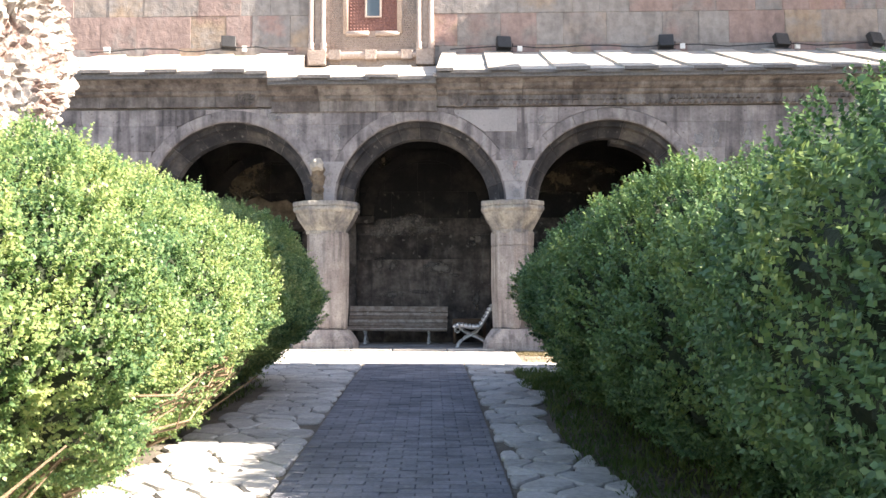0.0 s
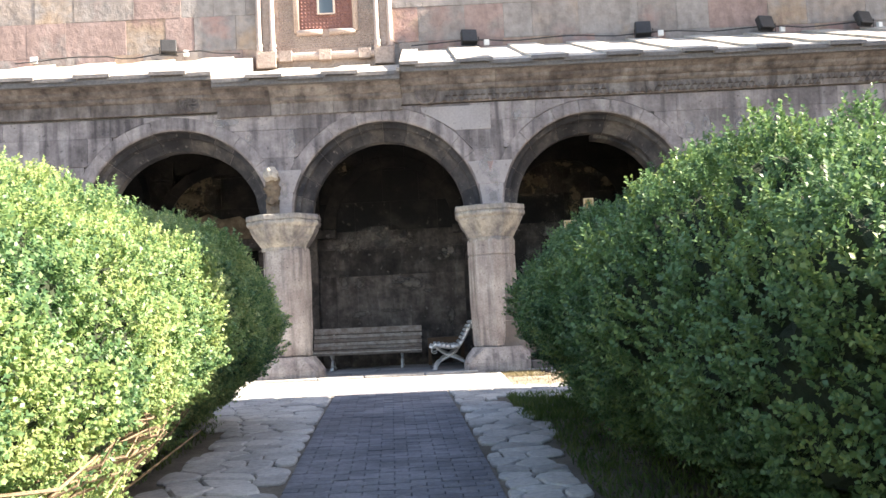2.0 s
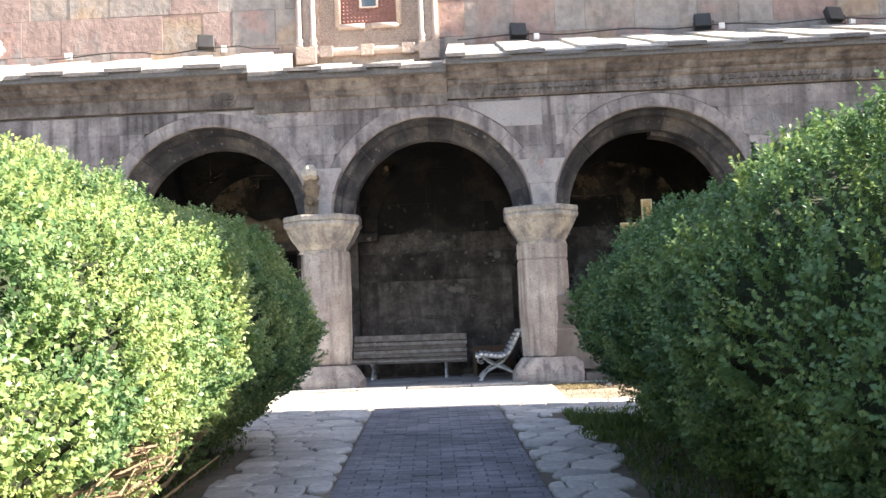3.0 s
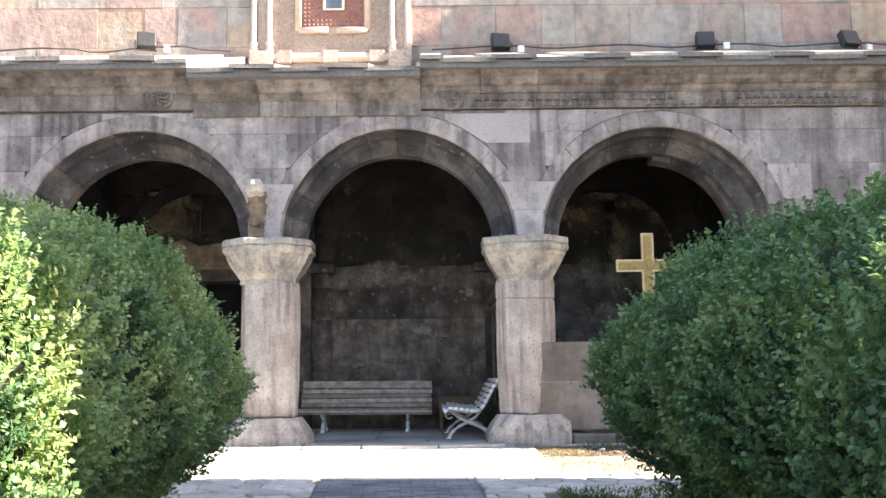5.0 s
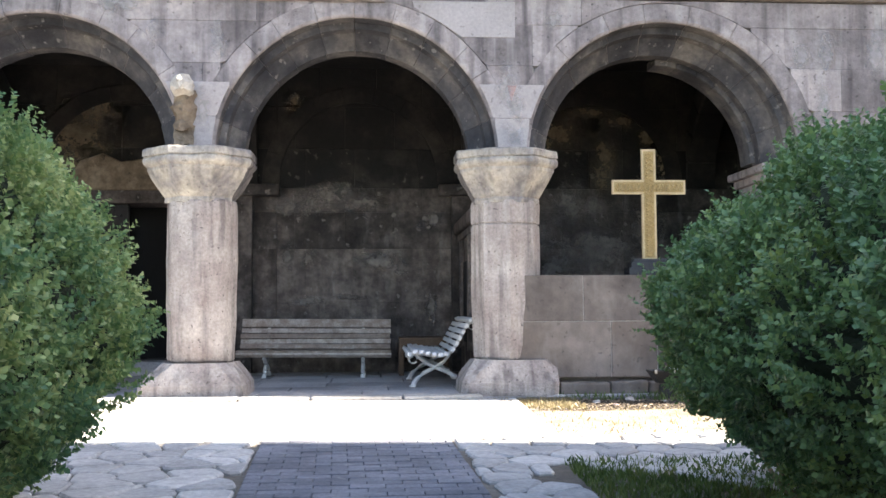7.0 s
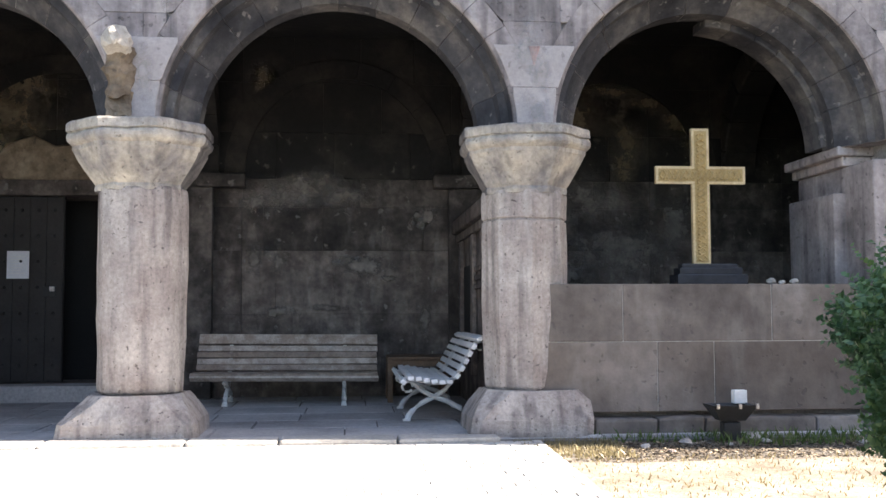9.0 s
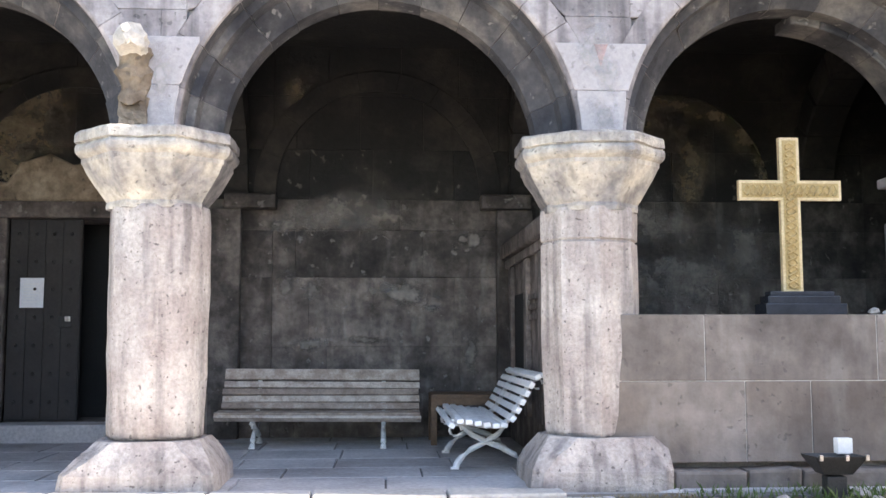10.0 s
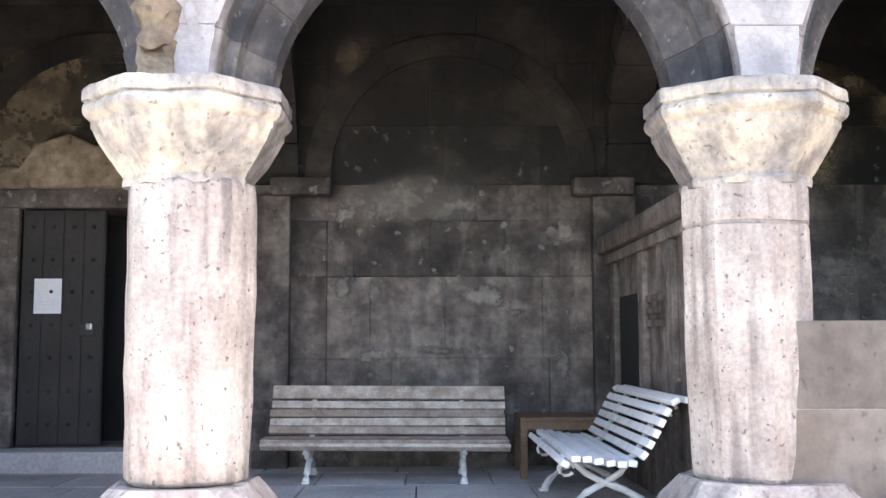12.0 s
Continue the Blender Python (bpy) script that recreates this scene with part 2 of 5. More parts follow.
IRON = mat("white_painted_iron", [(0.55, 0.54, 0.52), (0.82, 0.81, 0.78)], 10, rough=0.5, bump=0.3, fine=60)
WOOD = mat("brown_wood", [(0.10, 0.055, 0.03), (0.20, 0.12, 0.07)], 5, rough=0.6, fine=40)
DOOR = mat("dark_door_wood", [(0.017, 0.015, 0.0145), (0.036, 0.032, 0.030)], 3, rough=0.65, fine=30, rand=0.15)
BLACK = mat("shade_black", [(0.008, 0.008, 0.008), (0.012, 0.012, 0.012)], 2)
PAPER = mat("white_paper", [(0.72, 0.73, 0.76), (0.80, 0.81, 0.84)], 6, rough=0.7, bump=0.05)
GOLD = mat("gilded_stone", [(0.31, 0.215, 0.085), (0.45, 0.325, 0.14)], 7, rough=0.45, bump=0.4, fine=50, metal=0.25)
GOLD_PALE = mat("pale_gilded_edge", [(0.48, 0.365, 0.20), (0.62, 0.50, 0.30)], 7, rough=0.45, bump=0.3, fine=50, metal=0.2)
GRANITE = mat("black_granite", [(0.015, 0.016, 0.02), (0.035, 0.037, 0.045)], 8, rough=0.25, bump=0.05, fine=120)
LAMP_BLACK = mat("black_lamp_housing", [(0.015, 0.015, 0.015), (0.03, 0.03, 0.03)], 8, rough=0.5)
WHITE_PLASTIC = mat("white_plastic", [(0.72, 0.72, 0.70), (0.80, 0.80, 0.78)], 8, rough=0.5, bump=0.05)
STEEL = mat("bright_steel", [(0.5, 0.5, 0.5), (0.7, 0.7, 0.7)], 20, rough=0.3, metal=1.0, bump=0.05)
BARK = mat("grey_brown_twig", [(0.16, 0.11, 0.07), (0.34, 0.25, 0.16)], 9, bump=0.6, fine=40)
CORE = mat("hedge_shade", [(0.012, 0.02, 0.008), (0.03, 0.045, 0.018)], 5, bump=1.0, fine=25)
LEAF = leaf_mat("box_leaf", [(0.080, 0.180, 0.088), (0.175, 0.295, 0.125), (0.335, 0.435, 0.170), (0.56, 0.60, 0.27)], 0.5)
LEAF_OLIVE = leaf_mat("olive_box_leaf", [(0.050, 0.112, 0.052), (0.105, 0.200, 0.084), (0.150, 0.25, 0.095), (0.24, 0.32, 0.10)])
GRASS = leaf_mat("grass_blade", [(0.045, 0.09, 0.02), (0.09, 0.15, 0.035), (0.17, 0.20, 0.06)])
DRY = leaf_mat("dry_grass_blade", [(0.20, 0.16, 0.08), (0.32, 0.27, 0.15)])
glass = bpy.data.materials.new("dark_window_glass")
glass.use_nodes = True
gp = glass.node_tree.nodes["Principled BSDF"]
gp.inputs["Base Color"].default_value, gp.inputs["Roughness"].default_value = (0.09, 0.12, 0.14, 1), 0.08

# ---------- builders ----------
def mesh_object(name, verts, faces, material, parent=None, label="", smooth=False):
    me = bpy.data.meshes.new(name)
    me.from_pydata([tuple(v) for v in verts], [], faces)
    me.materials.append(material)
    if smooth:
        me.polygons.foreach_set("use_smooth", [True] * len(me.polygons))
    me.update()
    ob = new(name, me)
    if parent:
        ob.parent = parent
    if label:
        tagged(ob, label)
    return ob


def part(name, bm, material, parent=None, label="", smooth=False):
    bmesh.ops.recalc_face_normals(bm, faces=bm.faces)
    me = bpy.data.meshes.new(name)
    bm.to_mesh(me)
    bm.free()
    me.materials.append(material)
    if smooth:
        me.polygons.foreach_set("use_smooth", [True] * len(me.polygons))
    ob = new(name, me)
    if parent:
        ob.parent = parent
    if label:
        tagged(ob, label)
    return ob


def thing(name, label, category, group="", kind="", at=None):
    ob = new(name)
    ob.empty_display_size = 0.1
    if at:
        ob.matrix_world = at
    return tagged(ob, label, category, group, kind)


def box(bm, x0, x1, y0, y1, z0, z1, bevel=0.0, m=None, jitter=0.0):
    r = bmesh.ops.create_cube(bm, size=1.0)
    vs = r["verts"]
    for v in vs:
        v.co = Vector(((x0 + x1) / 2 + v.co.x * (x1 - x0), (y0 + y1) / 2 + v.co.y * (y1 - y0), (z0 + z1) / 2 + v.co.z * (z1 - z0)))
        if jitter:
            v.co += Vector([random.uniform(-jitter, jitter) for _ in range(3)])
    if bevel:
        es = list({e for v in vs for e in v.link_edges})
        r = bmesh.ops.bevel(bm, geom=es, offset=bevel, segments=2, affect="EDGES", profile=0.6)
        vs = list({v for f in r["faces"] for v in f.verts} | {v for v in vs if v.is_valid})
    if m:
        bmesh.ops.transform(bm, matrix=m, verts=[v for v in vs if v.is_valid])
    return bm


def boxed(x0, x1, y0, y1, z0, z1, bevel=0.0, m=None, jitter=0.0):
    return box(bmesh.new(), x0, x1, y0, y1, z0, z1, bevel, m, jitter)


def shrink(poly, c):
    out, n = [], len(poly)
    for i in range(n):
        p, a, b = Vector(poly[i]), Vector(poly[i - 1]), Vector(poly[(i + 1) % n])
        d1, d2 = (p - a).normalized(), (b - p).normalized()
        n1, n2 = Vector((-d1.y, d1.x)), Vector((-d2.y, d2.x))
        k = n1 + n2
        k = k / max(0.35, k.length_squared) * 2
        out.append(p + k * c)
    return out


def ring_stone(poly, put, depth, chamfer):
    """A stone over a 2D outline (counter-clockwise): sides, a chamfer and a face. put(u, v, w) places a point w above the bed."""
    n = len(poly)
    inner = shrink(poly, chamfer)
    vs = [put(u, v, 0) for u, v in poly] + [put(u, v, depth - chamfer) for u, v in poly] + [put(u, v, depth) for u, v in inner]
    fs = []
    for k in range(2):
        for i in range(n):
            j = (i + 1) % n
            fs.append((k * n + i, k * n + j, (k + 1) * n + j, (k + 1) * n + i))
    fs.append(tuple(range(2 * n, 3 * n)))
    return vs, fs


def tube(bm, pts, r0, r1, sides=6):
    rings = []
    for k, p in enumerate(pts):
        p = Vector(p)
        d = (Vector(pts[min(k + 1, len(pts) - 1)]) - Vector(pts[max(k - 1, 0)])).normalized()
        side = d.orthogonal().normalized()
        up = d.cross(side)
        r = r0 + (r1 - r0) * k / (len(pts) - 1)
        rings.append([bm.verts.new(p + (side * math.cos(a) + up * math.sin(a)) * r) for a in [2 * math.pi * i / sides for i in range(sides)]])
    for a, b in zip(rings, rings[1:]):
        for i in range(sides):
            bm.faces.new((a[i], a[(i + 1) % sides], b[(i + 1) % sides], b[i]))
    bm.faces.new(rings[0][::-1])
    bm.faces.new(rings[-1])
    return bm


def lathe(bm, profile, sides, at=(0, 0), turn=0.0, square=0.0):
    """A turned body: profile of (radius, z). square > 0 pushes the section towards a square."""
    rings = []
    for r, z in profile:
        ring = []
        for i in range(sides):
            a = 2 * math.pi * i / sides + turn
            k = 1 + square * (1 / max(abs(math.cos(a)), abs(math.sin(a))) - 1)
            ring.append(bm.verts.new((at[0] + r * k * math.cos(a), at[1] + r * k * math.sin(a), z)))
        rings.append(ring)
    for a, b in zip(rings, rings[1:]):
        for i in range(sides):
            bm.faces.new((a[i], a[(i + 1) % sides], b[(i + 1) % sides], b[i]))
    bm.faces.new(rings[0][::-1])
    bm.faces.new(rings[-1])
    return bm


def roughen(bm, amount, scale=3.0):
    for v in bm.verts:
        v.co += Vector(noise.noise_vector(v.co * scale)) * amount
    return bm


def gz(y):
    """The height of the sloping ground."""
    return -0.05 + 0.040 * y if y < 12 else min(0.43 + 0.0250 * (y - 12), 0.548)
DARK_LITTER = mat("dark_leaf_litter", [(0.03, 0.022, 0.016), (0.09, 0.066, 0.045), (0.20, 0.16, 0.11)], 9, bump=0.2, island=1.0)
LITTER = mat("dead_leaf_litter", [(0.05, 0.035, 0.022), (0.16, 0.115, 0.07), (0.36, 0.29, 0.20)], 9, bump=0.2, island=1.0)

# ---------- ground ----------
XS = [-400, -60, -20, -8, -5, -3, -1.6, -0.6, 0.4, 1.2, 1.8, 2.6, 4, 8, 20, 60, 400]
YS = [-400, -60, -20, -8, -3, 0, 2, 4, 6, 8, 10, 12, 13, 14, 15, 16, 17, 17.3, 25, 60, 400]
gv, gf = [], []
for y in YS:
    for x in XS:
        yy = max(-8, y)
        gv.append((x, y, gz(yy) - 0.026 + 0.010 * noise.noise(Vector((x, y, 0)))))
for j in range(len(YS) - 1):
    for i in range(len(XS) - 1):
        a = j * len(XS) + i
        gf.append((a, a + 1, a + 1 + len(XS), a + len(XS)))
ground = tagged(mesh_object("ground", gv, gf, GROUND), "dry sloping soil ground of the monastery yard", "ground", kind="structure")


def px(y):
    """The middle of the brick path."""
    return 0.10 + (14.0 - y) * 0.041


# ---------- arcade wall ----------
Y0, Y1 = 17.15, 17.85
SPRING, R1, R2, RING = 3.03, 1.445, 1.21, 0.20
COLS = (-4.86, -1.605, 1.655, 4.93)
ARCHES = (-3.20, 0.035, 3.29)
WALL_TOP = 4.70


def arch_low(x, radius):
    z = -9.0
    for c in ARCHES:
        d = abs(x - c)
        if d < radius:
            z = max(z, SPRING + math.sqrt(radius * radius - d * d))
    return z


wall = thing("wall_south", "grey weathered tuff arcade wall with three round arches", "arcade wall", kind="structure")


def strip_wall(x0, x1, z0, z1, radius, y0, y1, step=0.06):
    """A piece of wall over the arches, cut along their curve."""
    n = max(2, int((x1 - x0) / step))
    xs = [x0 + (x1 - x0) * i / n for i in range(n + 1)]
    lo = [max(z0, arch_low(x, radius)) for x in xs]
    runs, cur = [], []
    for x, z in zip(xs, lo):
        if z < z1 - 0.01:
            cur.append((x, z))
        elif cur:
            runs.append(cur)
            cur = []
    if cur:
        runs.append(cur)
    out = []
    for r in runs:
        if len(r) < 2 or r[-1][0] - r[0][0] < 0.05:
            continue
        keep = [r[0]] + [q for k, q in enumerate(r[1:-1], 1) if abs(q[1] - z0) > 1e-6 or abs(r[k + 1][1] - z0) > 1e-6 or abs(r[k - 1][1] - z0) > 1e-6] + [r[-1]]
        out.append(keep + [(r[-1][0], z1), (r[0][0], z1)])
    return out


XL, XR = -12.0, 14.0
cv, cf = [], []
for x0, x1, z0 in ((XL, COLS[0] + 0.32, 0.3), (COLS[3] - 0.32, XR, 0.3), (COLS[0] + 0.32, COLS[3] - 0.32, SPRING)):
    for poly in strip_wall(x0, x1, z0, WALL_TOP + 0.2, R1 + 0.12, 0, 0):
        b = len(cv)
        n = len(poly)
        cv += [(u, Y0 + 0.035, v) for u, v in poly] + [(u, Y1 - 0.02, v) for u, v in poly]
        cf += [tuple(b + i for i in range(n)), tuple(b + n + i for i in range(n))[::-1]]
        cf += [(b + i, b + n + i, b + n + (i + 1) % n, b + (i + 1) % n) for i in range(n)]
mesh_object("wall_core", cv, cf, FACADE_CORE, wall)

rnd = random.Random(4)
COURSES = [(0.50, 1.05), (1.05, 1.62), (1.62, 2.10), (2.10, 2.62), (2.62, 3.07), (3.07, 3.52), (3.52, 3.98), (3.98, 4.42), (4.42, WALL_TOP)]
for z0, z1 in COURSES:
    for xa, xb in ((-10.5, COLS[0] + 0.32), (COLS[0] + 0.32, COLS[3] - 0.32), (COLS[3] - 0.32, 12.5)):
        if z1 <= SPRING + 0.01 and xa == COLS[0] + 0.32:
            continue
        x = xa
        while x < xb - 0.02:
            w = rnd.uniform(0.6, 1.7)
            e = xb if xb - x - w < 0.45 else x + w
            for poly in strip_wall(x + 0.0012, e - 0.0012, z0 + 0.0012, z1 - 0.0012, R1 + RING + 0.003, 0, 0):
                proud = rnd.uniform(0.0, 0.012)
                vs, fs = ring_stone(poly, lambda u, v, w, q=proud: (u, Y0 + 0.05 - w - q, v), 0.05, 0.0035)
                mesh_object("stone_block", vs, fs, FACADE, wall)
            x = e

for c in ARCHES:
    n = 11 if abs(c) > 1 else 12
    cuts = [0.0]
    for k in range(n):
        cuts.append(cuts[-1] + rnd.uniform(0.75, 1.3))
    cuts = [math.pi * q / cuts[-1] for q in cuts]
    for a0, a1 in zip(cuts, cuts[1:]):
        g = 0.0016
        sec = [(R1 + RING, Y0 + 0.02), (R1 + RING, Y0 - 0.008), (R1 + 0.03, Y0 - 0.008), (R1 + 0.006, Y0 + 0.004), (R1, Y0 + 0.03), (R1 - 0.008, Y0 + 0.17), (R1 - 0.07, Y0 + 0.19), (R1 - 0.085, Y0 + 0.31), (R2 + 0.03, Y0 + 0.44), (R2, Y0 + 0.47), (R2, Y1), (R1 + RING, Y1)]
        n_a, n_s = 5, len(sec)
        vs, fs = [], []
        off = rnd.uniform(-0.006, 0.006)
        for i in range(n_a + 1):
            a = a0 + g + (a1 - a0 - 2 * g) * i / n_a
            vs += [(c + (r + off) * math.cos(a), y, SPRING + (r + off) * math.sin(a)) for r, y in sec]
        for i in range(n_a):
            for q in range(n_s):
                p = (q + 1) % n_s
                fs.append((i * n_s + q, i * n_s + p, (i + 1) * n_s + p, (i + 1) * n_s + q))
        fs += [tuple(range(n_s))[::-1], tuple(n_a * n_s + q for q in range(n_s))]
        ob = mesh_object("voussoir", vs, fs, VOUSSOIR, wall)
        # the undersides get a darker stone than the face
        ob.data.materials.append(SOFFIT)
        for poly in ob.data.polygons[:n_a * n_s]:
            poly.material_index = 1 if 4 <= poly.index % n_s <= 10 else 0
# inner order that shows in the third arch
for k in range(7):
    a0, a1 = 0.02 + 0.215 * k, 0.233 + 0.215 * k
    an = [a0 + (a1 - a0) * i / 4 for i in range(5)]
    ri, ro, cx = R2 - 0.07, R2 + 0.02, ARCHES[2] + 0.03
    poly = [(cx + ri * math.cos(a), SPRING + ri * math.sin(a)) for a in an[::-1]] + [(cx + ro * math.cos(a), SPRING + ro * math.sin(a)) for a in an]
    vs, fs = ring_stone(poly, lambda u, v, w: (u, Y1 + 0.25 - w, v), 0.33, 0.012)
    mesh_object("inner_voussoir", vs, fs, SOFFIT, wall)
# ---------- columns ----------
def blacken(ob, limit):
    """Darkens the faces that look into the porch, for shade and old smoke."""
    ob.data.materials.append(SHADED_SMOKED)
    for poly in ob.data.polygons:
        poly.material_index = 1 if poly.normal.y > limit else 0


def column(x, label, sharp, cap_x, cap_s, foot):
    """An octagonal column. sharp: how crisp its edges are. foot: the plinth's outline from above its bed, (left, right) half widths at the bed and at the top."""
    t = thing("column", label, "column", "arcade columns")
    ax = 17.50
    (l0, r0), (l1, r1) = foot
    bm = bmesh.new()
    rings = []
    for k, z in ((0.0, 0.54), (0.0, 0.58), (0.05, 0.68), (0.45, 0.78), (0.80, 0.855), (1.0, 0.905)):
        a, b, d = l0 + (l1 - l0) * k, r0 + (r1 - r0) * k, 0.50 - 0.11 * k
        ch = 0.06 + 0.10 * k
        ring = [(-a + ch, -d), (b - ch, -d), (b, -d + ch), (b, d - ch), (b - ch, d), (-a + ch, d), (-a, d - ch), (-a, -d + ch)]
        rings.append([bm.verts.new((x + u, ax + v, z)) for u, v in ring])
    for p, q in zip(rings, rings[1:]):
        for i in range(8):
            bm.faces.new((p[i], p[(i + 1) % 8], q[(i + 1) % 8], q[i]))
    bm.faces.new(rings[0][::-1])
    bm.faces.new(rings[-1])
    bmesh.ops.subdivide_edges(bm, edges=[e for e in bm.edges if e.calc_length() > 0.2], cuts=3, use_grid_fill=True)
    part("plinth", roughen(roughen(bm, 0.022, 3.4), 0.010, 12.0), COLUMN, t)
    bm = bmesh.new()
    zs = [0.905, 0.93, 1.05, 1.2, 1.35, 1.5, 1.65, 1.8, 1.95, 2.1, 2.315, 2.322, 2.335, 2.342, 2.44, 2.54, 2.57]
    rs = [0.325, 0.342, 0.348, 0.352, 0.355, 0.358, 0.36, 0.36, 0.36, 0.36, 0.36, 0.345 if x > 0 else 0.36, 0.345 if x > 0 else 0.36, 0.36, 0.36, 0.36, 0.352]
    lathe(bm, list(zip(rs, zs)), 48, (x, ax), math.pi / 8)
    for v in bm.verts:
        a = math.atan2(v.co.y - ax, v.co.x - x) - math.pi / 8
        k = math.cos(math.pi / 8) / math.cos((a + math.pi / 8) % (math.pi / 4) - math.pi / 8)
        k = 1 - sharp + sharp * k * 1.04
        v.co.x, v.co.y = x + (v.co.x - x) * k, ax + (v.co.y - ax) * k
    part("shaft", roughen(roughen(bm, 0.014 if sharp < 0.6 else 0.007, 4.0), 0.006, 13.0), COLUMN, t, smooth=sharp < 0.6)
    bm = bmesh.new()
    cx, s = x + cap_x, cap_s
    prof = [(0.372, 2.545), (0.378, 2.575), (0.372, 2.60), (0.392, 2.625), (0.455, 2.71), (0.515, 2.80), (0.548, 2.862), (0.556, 2.872), (0.560, 2.905), (0.570, 2.912), (0.592, 2.93), (0.604, 2.95), (0.606, 2.975), (0.598, 2.995), (0.584, 3.005), (0.586, 3.012), (0.603, 3.018), (0.604, 3.08), (0.592, 3.097)]
    lathe(bm, [(r * s if r > 0.45 else r, z) for r, z in prof], 8, (cx, ax), math.pi / 8)
    es = [e for e in bm.edges if abs(e.verts[0].co.z - e.verts[1].co.z) > 0.012]
    bmesh.ops.bevel(bm, geom=es, offset=0.006, segments=1, affect="EDGES")
    bmesh.ops.subdivide_edges(bm, edges=[e for e in bm.edges if e.calc_length() > 0.12], cuts=5)
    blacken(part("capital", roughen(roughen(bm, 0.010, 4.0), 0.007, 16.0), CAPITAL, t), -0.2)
    return t


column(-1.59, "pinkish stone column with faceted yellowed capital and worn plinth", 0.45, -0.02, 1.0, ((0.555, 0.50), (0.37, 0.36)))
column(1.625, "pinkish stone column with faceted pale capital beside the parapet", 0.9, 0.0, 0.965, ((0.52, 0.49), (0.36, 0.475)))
for x in (COLS[0],):
    t = thing("engaged_pier", "grey stone pier with a plain impost ending the arcade", "pier")
    part("pier_body", boxed(x - 0.40, x + 0.40, 17.17, 17.8, 0.4, 2.72, 0.02), FACADE, t)
    part("impost", roughen(boxed(x - 0.46, x + 0.46, 17.08, 17.86, 2.72, 3.05, 0.03), 0.01), CAPITAL, t)

t = thing("engaged_pier", "grey stone pier with a moulded impost beside the parapet", "pier")
part("pier_body", boxed(4.62, 5.35, 17.17, 18.6, 0.4, 2.86, 0.02), FACADE, t)
part("pier_foot", roughen(boxed(4.50, 5.3, 17.66, 18.55, 0.4, 2.62, 0.02), 0.01), FACADE, t)
part("impost", roughen(boxed(4.58, 5.4, 17.62, 18.66, 2.86, 2.95, 0.02), 0.008), FACADE, t)
part("impost_band", roughen(boxed(4.52, 5.4, 17.58, 18.7, 2.95, 3.04, 0.02), 0.008), FACADE, t)
for x in (-1.585, 1.66):
    for z0, z1 in ((3.0, 3.42), (3.424, 3.78)):
        for poly in strip_wall(x - 0.34, x + 0.34, z0, z1, R1 + 0.035, 0, 0, 0.02):
            vs, fs = ring_stone(poly, lambda u, v, w: (u, Y0 + 0.06 - w, v), 0.074, 0.005)
            # paler stone: light bounced off the paving is put into the colour
            mesh_object("springer_stone", vs, fs, PATCH, wall)
vs, fs = ring_stone([(1.655, 3.60), (1.71, 3.77), (1.61, 3.77)], lambda u, v, w: (u, Y0 + 0.02 - w, v), 0.040, 0.003)
mesh_object("stone_wedge", vs, fs, PINK, wall)

# patched stones and lime runs on the face of the arcade
def face_block(poly, proud, material):
    vs, fs = ring_stone(poly, lambda u, v, w: (u, Y0 + 0.05 - w - proud, v), 0.05, 0.004)
    mesh_object("patched_block", vs, fs, material, wall)


face_block([(1.14, 4.28), (1.70, 4.28), (1.70, 4.66), (0.62, 4.66), (0.64, 4.59), (0.90, 4.44)], 0.016, PATCH)
face_block([(1.72, 4.26), (2.08, 4.26), (2.08, 4.66), (1.72, 4.66)], 0.006, VOUSSOIR)
for k, (cx, cz, w, h) in enumerate(((4.78, 4.12, 0.14, 0.20), (5.02, 3.65, 0.10, 0.32), (5.08, 4.20, 0.12, 0.30), (-2.50, 4.56, 0.14, 0.12), (-2.05, 4.32, 0.10, 0.24), (-1.37, 4.18, 0.10, 0.28), (-2.3, 4.58, 0.28, 0.08), (1.66, 3.24, 0.15, 0.20), (1.72, 3.5, 0.11, 0.23), (1.61, 3.78, 0.17, 0.28), (-1.53, 3.5, 0.10, 0.30), (5.6, 4.1, 0.14, 0.4), (2.1, 4.45, 0.16, 0.14))):
    mesh_object("lime_run", [(cx - w, Y0 - 0.017 - 0.0008 * k, cz - h), (cx + w, Y0 - 0.017 - 0.0008 * k, cz - h), (cx + w, Y0 - 0.017 - 0.0008 * k, cz + h), (cx - w, Y0 - 0.017 - 0.0008 * k, cz + h)], [(0, 1, 2, 3)], RUN, wall)

# carved corbel over the first column
t = thing("carved_corbel", "weathered carved stone corbel head above the column", "corbel")
bm = bmesh.new()
bmesh.ops.create_icosphere(bm, subdivisions=3, radius=0.125)
for v in bm.verts:
    v.co = Vector((max(-0.105, min(0.105, v.co.x)), v.co.y * 1.2, max(-0.085, min(0.10, v.co.z))))
bmesh.ops.transform(bm, matrix=pose(-1.715, 17.02, 3.70, -18, 6), verts=bm.verts)
part("corbel_head", roughen(roughen(bm, 0.03, 9), 0.015, 24), ROOF, t, "sunlit pale lump of stone")
bm = lathe(bmesh.new(), [(0.10, 3.27), (0.10, 3.32), (0.088, 3.36), (0.10, 3.40), (0.115, 3.45), (0.12, 3.50), (0.10, 3.54), (0.11, 3.58), (0.12, 3.63), (0.115, 3.68)], 20, (-1.715, 17.13))
part("corbel_shaft", roughen(roughen(bm, 0.035, 9), 0.018, 22), PLASTER, t, "brownish tapering stone")
bm = boxed(-1.81, -1.62, 17.08, 17.22, 3.12, 3.31)
bmesh.ops.subdivide_edges(bm, edges=bm.edges[:], cuts=5, use_grid_fill=True)
